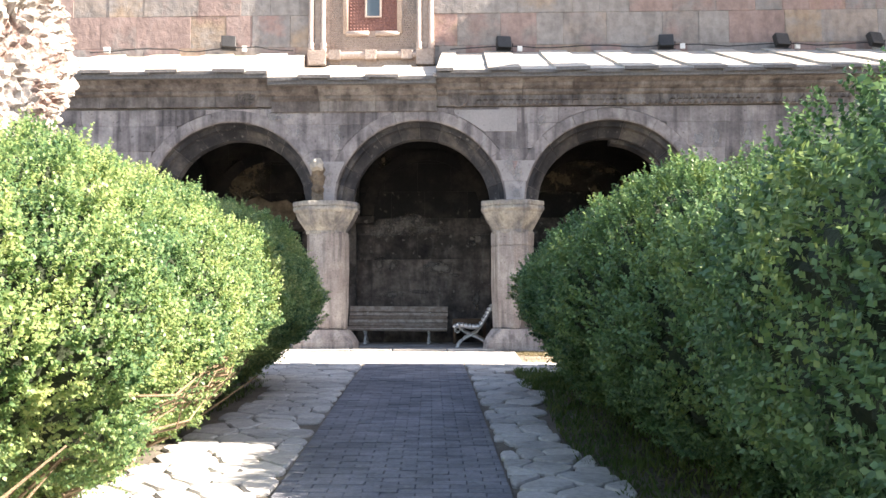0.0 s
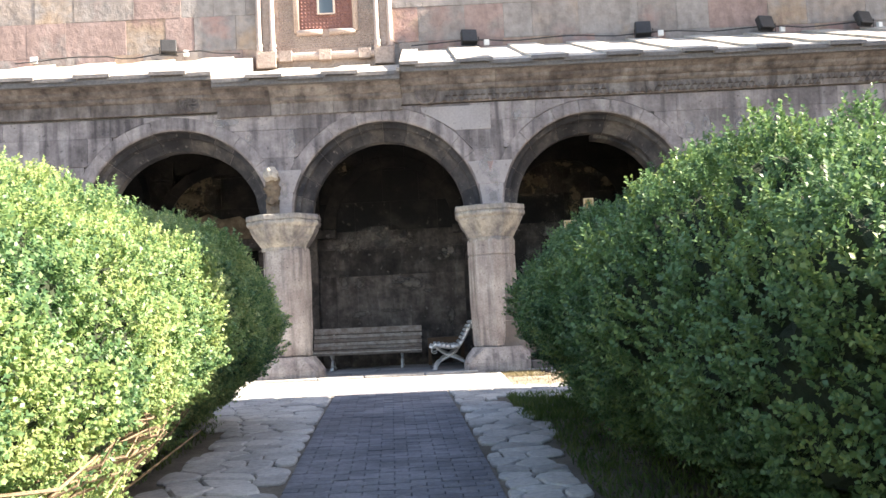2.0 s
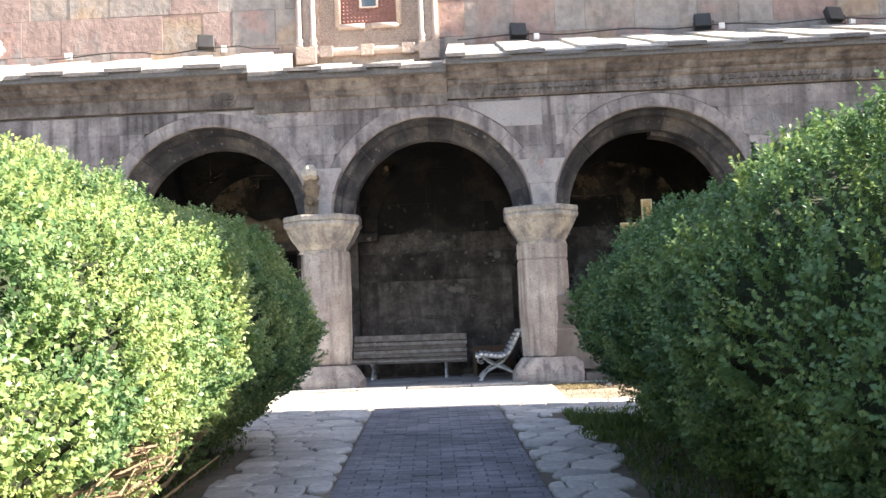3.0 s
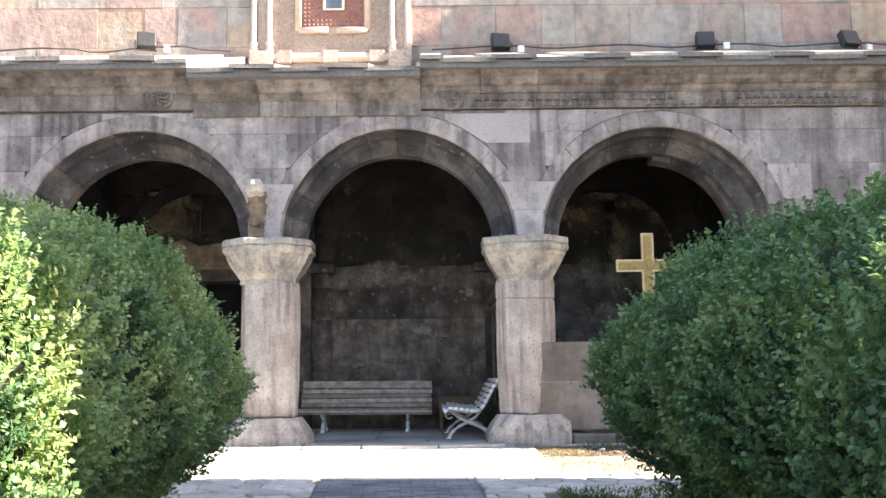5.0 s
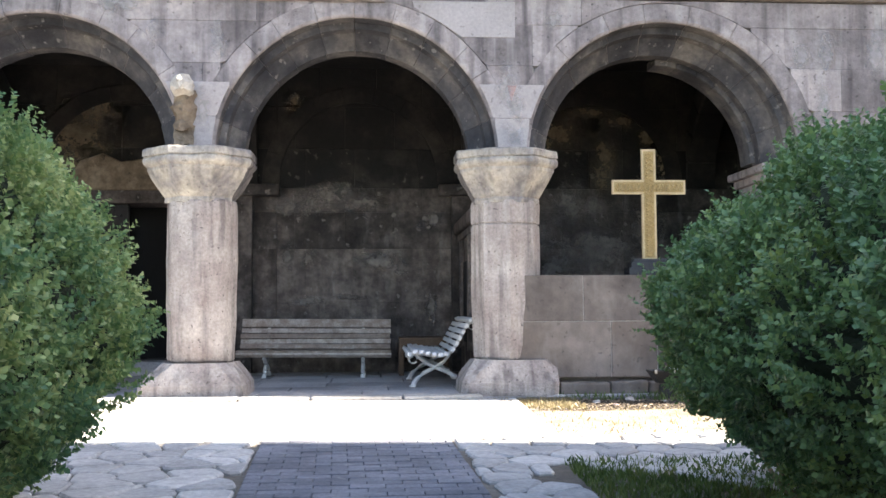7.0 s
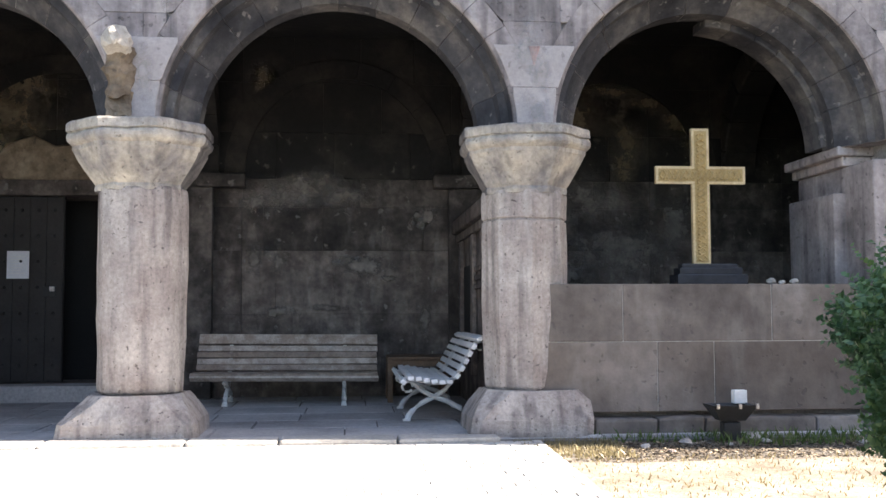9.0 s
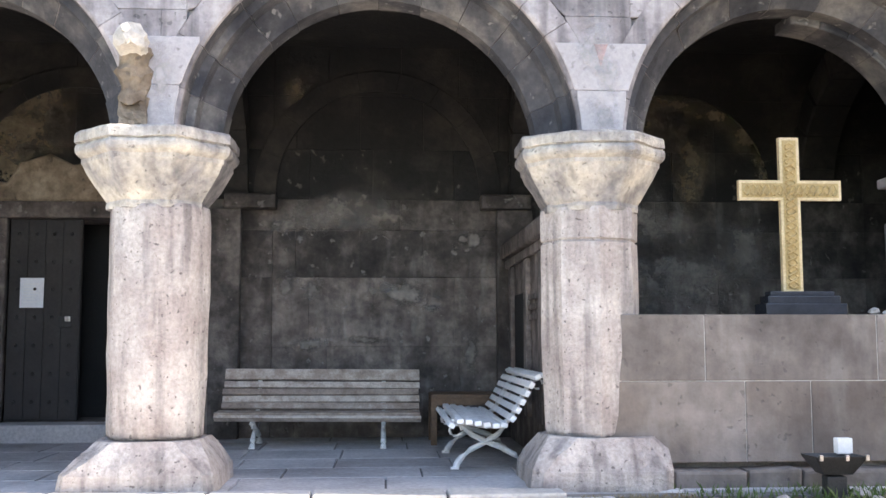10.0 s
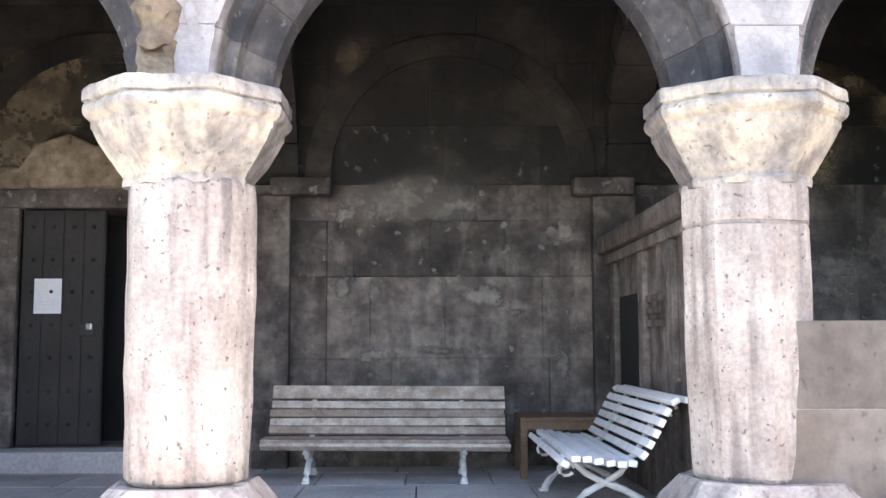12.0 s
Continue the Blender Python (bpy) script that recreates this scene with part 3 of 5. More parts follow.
part("corbel_foot", roughen(roughen(bm, 0.022, 10), 0.016, 25), PLASTER, t)

# ---------- cornice ----------
PROFILE = [(17.25, 4.68), (17.105, 4.69), (17.10, 4.87), (17.06, 4.885), (17.03, 4.91), (17.03, 4.95), (16.98, 4.965), (16.93, 5.00), (16.92, 5.04), (16.86, 5.065), (16.80, 5.12), (17.3, 5.12)]


def cornice(x0, x1, dz, name="cornice"):
    t = thing(name, "moulded grey stone cornice with worn bands", "cornice", kind="structure")
    x = x0
    while x < x1 - 0.05:
        w = rnd.uniform(0.7, 1.2)
        e = x1 if x1 - x - w < 0.5 else x + w
        bm = bmesh.new()
        n = 4
        rings = [[bm.verts.new((x + 0.003 + (e - x - 0.006) * i / n, y, z + dz)) for y, z in PROFILE] for i in range(n + 1)]
        for a, b in zip(rings, rings[1:]):
            for i in range(len(PROFILE)):
                j = (i + 1) % len(PROFILE)
                bm.faces.new((a[i], a[j], b[j], b[i]))
        bm.faces.new(rings[0])
        bm.faces.new(rings[-1][::-1])
        part("cornice_stone", roughen(bm, 0.008, 6), CORNICE, t)
        x = e
    return t


cornice(-11, -2.52, 0.05)
cornice(-2.52, 0.33, -0.05)
corn_r = cornice(0.33, 13, 0.03)
# carved frieze on the right-hand cornice: small triangles
fv, ff = [], []
x = 1.0
while x < 9.0:
    for r in range(2):
        cx, cz = x + 0.055 * (r % 2), 4.765 + 0.075 * r
        if noise.noise(Vector((x * 0.9, r, 2))) > -0.25:
            b = len(fv)
            s = 0.044
            fv += [(cx - s, 17.104, cz - 0.032), (cx + s, 17.104, cz - 0.032), (cx, 17.104, cz + 0.045), (cx - s * 0.7, 17.06, cz - 0.022), (cx + s * 0.7, 17.06, cz - 0.022), (cx, 17.06, cz + 0.032)]
            ff += [(b, b + 1, b + 4, b + 3), (b + 1, b + 2, b + 5, b + 4), (b + 2, b, b + 3, b + 5), (b + 3, b + 4, b + 5)]
    x += 0.11
tagged(mesh_object("frieze_carving", fv, ff, CORNICE, corn_r), kind="stuff")
for cx, cz in ((0.70, 4.86), (-2.93, 4.90)):
    t = thing("carved_medallion", "square carved stone medallion on the cornice", "carving", "cornice carvings")
    bm = lathe(bmesh.new(), [(0.17, 0), (0.17, 0.035), (0.15, 0.05), (0.13, 0.035), (0.01, 0.035)], 20)
    bmesh.ops.transform(bm, matrix=pose(cx, 17.10, cz, 90), verts=bm.verts)
    part("medallion_slab", roughen(bm, 0.008, 14), CORNICE, t)
    bm = bmesh.new()
    for k in range(9):
        a = k * math.pi * 2 / 9
        tube(bm, [(cx + 0.02 * math.cos(a), 17.055, cz + 0.02 * math.sin(a)), (cx + 0.075 * math.cos(a + 0.25), 17.05, cz + 0.075 * math.sin(a + 0.25)), (cx + 0.13 * math.cos(a + 0.75), 17.06, cz + 0.13 * math.sin(a + 0.75))], 0.017, 0.010, 6)
    part("medallion_rosette", bm, CORNICE, t)

# ---------- roof ----------
def roof_section(x0, x1, ze, zw, first, wide=0.70, cover=0.44, label="pale stone slab roof with raised cover slabs"):
    t = thing("porch_roof", label, "roof", kind="structure")
    ya, yb = 16.70, 20.62
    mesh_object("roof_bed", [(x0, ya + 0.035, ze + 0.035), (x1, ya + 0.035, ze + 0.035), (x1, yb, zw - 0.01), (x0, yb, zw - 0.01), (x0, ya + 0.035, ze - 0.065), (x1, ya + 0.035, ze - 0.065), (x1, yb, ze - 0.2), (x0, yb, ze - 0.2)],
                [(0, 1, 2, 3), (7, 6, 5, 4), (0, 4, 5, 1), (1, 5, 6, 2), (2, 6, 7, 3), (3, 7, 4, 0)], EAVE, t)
    sl = (zw - ze) / (yb - ya)

    def slab(a, b, lift, thick, y_from, name):
        bm = bmesh.new()
        rows = 4
        for k in range(rows):
            ys, ye = y_from + (yb - y_from) * k / rows, y_from + (yb - y_from) * (k + 1) / rows + 0.04
            zz = lambda y: ze + (y - ya) * sl
            m = 0.012 * (rows - k)
            q = [(a, ys, zz(ys) + lift + m), (b, ys, zz(ys) + lift + m), (b, ye, zz(ye) + lift + m * 0.6), (a, ye, zz(ye) + lift + m * 0.6)]
            top = [bm.verts.new(v) for v in q]
            bot = [bm.verts.new((v[0], v[1], v[2] - thick)) for v in q]
            bm.faces.new(top)
            bm.faces.new(bot[::-1])
            for i in range(4):
                bm.faces.new((top[i], bot[i], bot[(i + 1) % 4], top[(i + 1) % 4]))
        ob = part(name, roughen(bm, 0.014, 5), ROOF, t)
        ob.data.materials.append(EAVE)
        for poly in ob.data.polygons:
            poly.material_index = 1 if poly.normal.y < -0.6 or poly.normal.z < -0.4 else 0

    x = first
    while x > x0:
        x -= wide + cover
    while x < x1:
        a, b = max(x0, x), min(x1, x + wide)
        if b > a + 0.03:
            slab(a, b, 0.0, 0.06, ya + rnd.uniform(-0.01, 0.02), "roof_slab")
        a, b = max(x0, x + wide - 0.06), min(x1, x + wide + cover + 0.06)
        if b > a + 0.03:
            slab(a, b, 0.04, 0.055, ya - 0.02 + rnd.uniform(-0.015, 0.015), "cover_slab")
        x += wide + cover
    return t


roof_section(0.33, 13, 5.20, 6.55, 1.70)
roof_section(-11, -2.52, 5.22, 6.55, -2.95, label="bleached stone slab roof over the porch")
roof_section(-2.52, 0.33, 5.10, 6.28, -1.5, label="lower stone slab roof below the carved window")

# ---------- upper church wall ----------
YU = 20.62
upper = thing("wall_church", "church wall of large pink, beige and grey stone blocks", "church wall", kind="structure")
part("wall_core", boxed(-12, 14, YU + 0.03, YU + 0.7, 6.0, 14.0), FACADE_CORE, upper)
UC = [(6.05, 6.72), (6.72, 7.40), (7.40, 8.05), (8.05, 8.75), (8.75, 9.5)]
for z0, z1 in UC:
    x = -11.0
    while x < 13:
        w = rnd.choice((0.55, 0.62, 0.75, 0.8, 0.9, 1.15))
        a, b = x + 0.002, x + w - 0.002
        x += w
        poly = [(a, z0 + 0.002), (b, z0 + 0.002), (b, z1 - 0.002), (a, z1 - 0.002)]
        if a > -2.55 and b < 0.3:
            continue
        vs, fs = ring_stone(poly, lambda u, v, w, q=rnd.uniform(0, 0.012): (u, YU + 0.045 - w - q, v), 0.045, 0.004)
        mesh_object("stone_block", vs, fs, UPPER, upper)
# unseen projecting block, added further along the church to shade part of this wall
tagged(part("wall_projection", boxed(13.0, 14.0, 19.0, YU + 0.1, 8.6, 16.1), UPPER), "unseen projecting stone block added to shade the church wall", "church wall", kind="structure")

# carved window
t = thing("window_1", "carved stone window surround with red lattice and narrow glass slit", "window", kind="structure")
WX0, WX1 = -2.47, 0.18
part("window_field", boxed(WX0, WX1, YU - 0.005, YU + 0.05, 6.2, 9.5), PANEL, t)
part("sill_roll", tube(bmesh.new(), [(WX0 + 0.3, YU - 0.06, 6.52), (WX1 - 0.3, YU - 0.06, 6.52)], 0.075, 0.075, 12), ROLL, t)
for x in (WX0 + 0.20, WX1 - 0.20):
    part("column_base", roughen(boxed(x - 0.19, x + 0.19, YU - 0.16, YU, 6.3, 6.62, 0.02), 0.012, 14), PANEL, t)
    part("pier_strip", boxed(x - 0.07, x + 0.07, YU - 0.05, YU, 6.62, 9.5, 0.01), PANEL, t)
    for dx in (-0.125, 0.125):
        part("colonnette", lathe(bmesh.new(), [(0.07, 6.62), (0.075, 6.66), (0.055, 6.70), (0.075, 6.76), (0.05, 6.80), (0.05, 9.5)], 10, (x + dx, YU - 0.07)), ROLL, t, smooth=True)
for cx in (-1.15, -1.9, -0.4):
    part("sill_block", roughen(boxed(cx - 0.12, cx + 0.12, YU - 0.14, YU, 6.42, 6.62, 0.012), 0.012, 15), PANEL, t)
for a, b in (((-1.68, 6.99), (-1.68, 9.5)), ((-0.55, 6.99), (-0.55, 9.5)), ((-1.68, 6.99), (-1.19, 6.99)), ((-1.06, 6.99), (-0.55, 6.99))):
    part("frame_roll", tube(bmesh.new(), [(a[0], YU - 0.03, a[1]), (b[0], YU - 0.03, b[1])], 0.055, 0.055, 10), ROLL, t, smooth=True)
part("lattice_field", boxed(-1.62, -0.61, YU - 0.015, YU + 0.02, 7.05, 9.5), LATTICE, t)
lv, lf = [], []
for i in range(14):
    for j in range(34):
        cx, cz = -1.58 + 0.07 * i, 7.09 + 0.07 * j
        if -1.29 < cx < -0.93 and cz > 7.3:
            continue
        b = len(lv)
        lv += [(cx - 0.025, YU - 0.016, cz - 0.025), (cx + 0.025, YU - 0.016, cz - 0.025), (cx + 0.025, YU - 0.016, cz + 0.025), (cx - 0.025, YU - 0.016, cz + 0.025), (cx, YU - 0.04, cz)]
        lf += [(b, b + 1, b + 4), (b + 1, b + 2, b + 4), (b + 2, b + 3, b + 4), (b + 3, b, b + 4)]
tagged(mesh_object("lattice_studs", lv, lf, LATTICE, t), kind="stuff")
cv2, cf2 = [], []
for i in range(34):
    for j in range(34):
        cx, cz = -2.02 + 0.055 * i + 0.0275 * (j % 2), 6.70 + 0.05 * j
        if (-1.76 < cx < -0.47 and cz > 6.9) or cx > -0.26:
            continue
        b = len(cv2)
        s = 0.022
        cv2 += [(cx - s, YU - 0.006, cz), (cx, YU - 0.006, cz - s), (cx + s, YU - 0.006, cz), (cx, YU - 0.006, cz + s), (cx, YU - 0.035, cz)]
        cf2 += [(b, b + 1, b + 4), (b + 1, b + 2, b + 4), (b + 2, b + 3, b + 4), (b + 3, b, b + 4)]
tagged(mesh_object("carved_ornament", cv2, cf2, PANEL, t), kind="stuff")
part("pane", boxed(-1.24, -0.97, YU - 0.03, YU - 0.02, 7.36, 9.3), glass, t)
for x in (-1.26, -0.95):
    part("slit_frame", boxed(x - 0.02, x + 0.02, YU - 0.05, YU - 0.01, 7.33, 9.3, 0.005), ROLL, t)
part("slit_sill", boxed(-1.24, -0.97, YU - 0.05, YU - 0.01, 7.325, 7.355, 0.005), ROLL, t)

# ---------- porch: floor, back wall, vault ----------
YB = 20.92
floor = thing("floor", "worn grey stone slabs of the porch floor", "floor", kind="structure")
part("floor_bed", boxed(-8, 8, 16.86, YB + 0.1, 0.3, 0.535), JOINT, floor)
y = 17.0
while y < YB:
    d = rnd.uniform(0.55, 0.8)
    x = -6.0 + rnd.uniform(-0.4, 0)
    while x < 6.0:
        w = rnd.uniform(0.7, 1.3)
        poly = [(x + 0.006, y + 0.006), (x + w - 0.006, y + 0.006), (x + w - 0.006, min(y + d, YB) - 0.006), (x + 0.006, min(y + d, YB) - 0.006)]
        if min(y + d, YB) - y > 0.1:
            vs, fs = ring_stone(poly, lambda u, v, w: (u, v, 0.52 + w), 0.035, 0.006)
            mesh_object("floor_slab", vs, fs, FLOOR, floor)
        x += w
    y += d
kerb = thing("kerb", "pale stone kerb along the porch edge", "kerb", kind="structure")
x = -5.2
while x < 1.25:
    w = rnd.uniform(0.7, 1.25)
    e = min(1.3, x + w)
    part("kerb_stone", roughen(boxed(x + 0.008, e - 0.008, 16.72, 16.99, 0.40, 0.585, 0.02), 0.014, 4), KERB, kerb)
    x = e

back = thing("wall_porch_back", "sooty back wall of the porch in large stone blocks, painted dimmer upward", "wall", kind="structure")
DX0, DX1, DZ0, DZ1 = -3.98, -2.62, 0.74, 2.92
for a, b, z0, z1 in ((-8, DX0, 0.3, 5.0), (DX1, 8, 0.3, 5.0), (DX0, DX1, 0.3, DZ0), (DX0, DX1, DZ1, 5.0)):
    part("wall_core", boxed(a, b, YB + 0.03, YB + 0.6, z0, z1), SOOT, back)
BC = [(0.54, 1.02, 0), (1.02, 1.53, 1), (1.53, 2.28, 2), (2.28, 2.80, 0), (2.80, 3.14, 1), (3.14, 3.7, 2), (3.7, 4.3, 0), (4.3, 4.95, 1)]
for z0, z1, k in BC:
    cuts = [-6.0, -5.0, DX0, DX1, -1.9, -1.15] if z0 < DZ1 else [-6.0, -5.0, -4.2, -3.3, -2.4, -1.6, -1.15]
    cuts += [-0.75, -0.06, 0.84] if k == 2 else [-0.55, 0.25, 0.9] if k == 1 else [-0.9, -0.2, 0.5, 1.0]
    cuts += [1.35 + 0.1 * k, 2.2, 2.9 + 0.2 * k, 3.8, 4.6, 5.5, 6.4]
    for a, b in zip(cuts, cuts[1:]):
        if z0 < DZ1 and a >= DX0 - 0.01 and b <= DX1 + 0.01:
            if z1 < DZ0 or z0 > DZ1:
                pass
            else:
                continue
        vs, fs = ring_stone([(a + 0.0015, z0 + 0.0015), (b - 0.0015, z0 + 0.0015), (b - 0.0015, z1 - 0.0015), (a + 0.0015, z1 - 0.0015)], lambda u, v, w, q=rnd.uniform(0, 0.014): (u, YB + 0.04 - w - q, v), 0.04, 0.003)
        # courses darken upward: soot, with the dimmer light up there in the colour
        mesh_object("stone_block", vs, fs, SOOT if z1 < 2.3 else SOOT_HALF_DIM if z1 < 3.2 else SOOT_DIM if z1 < 3.8 else VAULT, back)
# blind arch, pilasters and imposts
for x in (-1.36, 1.42):
    part("pilaster", boxed(x - 0.44 if x < 0 else x - 0.12, x - 0.12 if x < 0 else x + 0.28, YB - 0.14, YB + 0.02, 0.54, 3.02, 0.012), SOOT_HALF_DIM, back)
    part("impost", roughen(boxed(x - 0.30, x + 0.26, YB - 0.22, YB + 0.02, 3.02, 3.18, 0.025), 0.008, 6), SOOT_HALF_DIM, back)
for BAC, k in [(c, q) for c in (-3.25, 0.0, 3.30) for q in range(9)]:
    a0, a1 = math.pi * k / 9 + 0.0005, math.pi * (k + 1) / 9 - 0.0005
    an = [a0 + (a1 - a0) * i / 4 for i in range(5)]
    poly = [(BAC + 1.12 * math.cos(a), 3.2 + 1.16 * math.sin(a)) for a in an[::-1]] + [(BAC + 1.36 * math.cos(a), 3.2 + 1.38 * math.sin(a)) for a in an]
    vs, fs = ring_stone(poly, lambda u, v, w: (u, YB - w, v), 0.04, 0.004)
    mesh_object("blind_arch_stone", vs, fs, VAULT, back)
for cx, cz, w, h, sd in ((-0.55, 2.97, 0.50, 0.17, 1), (0.05, 2.93, 0.33, 0.12, 2), (-1.0, 2.86, 0.16, 0.10, 3), (1.06, 2.68, 0.10, 0.10, 4), (0.86, 2.62, 0.05, 0.05, 5), (0.94, 2.70, 0.05, 0.05, 6), (0.97, 2.58, 0.06, 0.05, 7), (0.58, 1.95, 0.09, 0.035, 8), (-0.72, 1.55, 0.20, 0.06, 9), (-0.1, 1.60, 0.22, 0.04, 10), (-1.0, 2.17, 0.10, 0.16, 11), (-0.72, 2.16, 0.12, 0.13, 12), (0.1, 2.18, 0.13, 0.05, 13), (2.5, 2.2, 0.3, 0.3, 14), (3.0, 2.9, 0.22, 0.3, 15), (2.75, 3.95, 0.5, 0.25, 16), (3.5, 3.5, 0.16, 0.45, 17), (-3.9, 3.9, 0.5, 0.35, 18), (-0.9, 4.35, 0.12, 0.14, 19), (3.4, 2.3, 0.6, 0.3, 21), (-2.3, 3.6, 0.25, 0.4, 22), (-4.0, 3.45, 0.4, 0.22, 23), (-3.7, 4.2, 0.35, 0.2, 24), (3.8, 4.1, 0.28, 0.10, 25), (4.15, 3.85, 0.16, 0.16, 26), (4.38, 3.55, 0.12, 0.25, 27), (3.35, 4.25, 0.3, 0.08, 28), (1.02, 1.45, 0.07, 0.25, 31), (-0.35, 3.05, 0.30, 0.16, 32), (0.3, 2.1, 0.3, 0.12, 33), (2.7, 2.0, 0.3, 0.2, 34), (4.1, 2.6, 0.25, 0.3, 35), (1.15, 1.0, 0.2, 0.06, 36)):
    w, h = w * 1.5, h * 1.5
    mesh_object("scraped_patch", [(cx - w, YB - 0.015 - 0.0008 * sd, cz - h), (cx + w, YB - 0.015 - 0.0008 * sd, cz - h), (cx + w, YB - 0.015 - 0.0008 * sd, cz + h), (cx - w, YB - 0.015 - 0.0008 * sd, cz + h)], [(0, 1, 2, 3)], OCHRE if sd in (16, 17, 18, 19) or 22 <= sd <= 30 else STAIN, back)
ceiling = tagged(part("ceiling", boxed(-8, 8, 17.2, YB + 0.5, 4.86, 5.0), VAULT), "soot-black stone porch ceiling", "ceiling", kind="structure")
for x in (COLS[0], -1.62, 1.65, COLS[3]):
    t = thing("vault_rib", "sooty stone rib arch spanning the porch", "vault rib", "porch vault ribs", kind="structure")
    yc, ry = (Y1 + YB) / 2, (YB - Y1) / 2 + 0.05
    n = 11
    for k in range(n):
        an = [math.pi * (k + 0.01 + 0.98 * i / 3) / n for i in range(4)]
        poly = [(yc + (ry - 0.12) * math.cos(a), 3.14 + 1.30 * math.sin(a)) for a in an[::-1]] + [(yc + (ry + 0.2) * math.cos(a), 3.14 + 1.62 * math.sin(a)) for a in an]
        vs, fs = ring_stone(poly, lambda u, v, w, q=x: (q + 0.2 - w, u, v), 0.40, 0.02)
        fs.append(tuple(range(len(poly)))[::-1])
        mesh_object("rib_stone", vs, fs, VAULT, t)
for x in (-8.0, 8.0):
    tagged(part("wall_porch_end", boxed(x - 0.2, x + 0.2, 17.6, 21.2, 0.3, 5.0), SOOT), "sooty end wall of the porch", "wall", kind="structure")

# ---------- porch things ----------
# doorway and door
t = thing("door_1", "dark studded wooden door standing ajar with a paper notice", "door", kind="structure")
part("lintel", roughen(boxed(-4.3, -2.45, YB - 0.06, YB + 0.3, 2.92, 3.10, 0.02), 0.006), SOOT, t)
part("jamb", boxed(-4.2, DX0, YB - 0.05, YB + 0.4, 0.72, 2.92, 0.02), SOOT, t)
part("jamb", boxed(DX1, DX1 + 0.22, YB - 0.05, YB + 0.4, 0.72, 2.92, 0.02), SOOT, t)
# black panel behind the gap: the unlit room's shade is its colour
part("dark_room", boxed(DX0 - 0.3, DX1 + 0.3, YB + 0.62, YB + 0.7, 0.5, 3.2), BLACK, t)
leaf = part("door_leaf", boxed(DX0 + 0.02, -3.20, YB + 0.02, YB + 0.09, DZ0 + 0.01, DZ1 - 0.01, 0.008), DOOR, t)
for k in range(4):
    part("plank", boxed(DX0 + 0.04 + 0.185 * k, DX0 + 0.215 + 0.185 * k, YB + 0.005, YB + 0.03, DZ0 + 0.03, DZ1 - 0.03, 0.006), DOOR, leaf)
for i in range(4):
    for j in range(7):
        bm = lathe(bmesh.new(), [(0.022, 0), (0.016, 0.012), (0.004, 0.018)], 8)
        part("stud", bm, DOOR, leaf).matrix_world = pose(DX0 + 0.12 + 0.185 * i, YB + 0.005, 0.95 + 0.3 * j, 90)
part("lock_plate", boxed(-3.42, -3.27, YB - 0.012, YB + 0.01, 1.74, 1.86, 0.01), LAMP_BLACK, leaf)
part("lock", boxed(-3.34, -3.28, YB - 0.05, YB - 0.012, 1.80, 1.86, 0.012), STEEL, leaf)
paper = tagged(part("paper_notice", boxed(-3.83, -3.58, YB - 0.004, YB + 0.001, 1.95, 2.27), PAPER), "white paper notice pinned to the dark door", "notice")
bm = bmesh.new()
for k in range(7):
    box(bm, -3.79, -3.63 - 0.02 * (k % 3), YB - 0.0055, YB - 0.004, 2.20 - 0.032 * k, 2.208 - 0.032 * k)
tagged(part("text_bars", bm, SLAT_WHITE, paper), kind="stuff")
t = thing("stone_tympanum", "patch of brownish plastered stone above the door lintel", "tympanum", kind="structure")
tv = [(-4.35, 3.10), (-2.75, 3.10), (-2.75, 3.40), (-2.95, 3.55), (-3.3, 3.50), (-3.55, 3.62), (-3.85, 3.52), (-4.0, 3.30), (-4.35, 3.34)]
vs, fs = ring_stone(tv, lambda u, v, w: (u, YB + 0.02 - w, v), 0.075, 0.02)
mesh_object("plaster_patch", vs, fs, PLASTER, t)
tagged(part("door_step", roughen(boxed(-4.6, -2.2, YB - 0.35, YB + 0.3, 0.50, 0.735, 0.02), 0.008), FLOOR), "worn stone step below the door", "step", kind="structure")


# benches
def slat_box(l, w, h=0.03):
    bm = boxed(-l / 2, l / 2, -w / 2, w / 2, -h / 2, h / 2, 0.008)
    return roughen(bm, 0.004, 5)


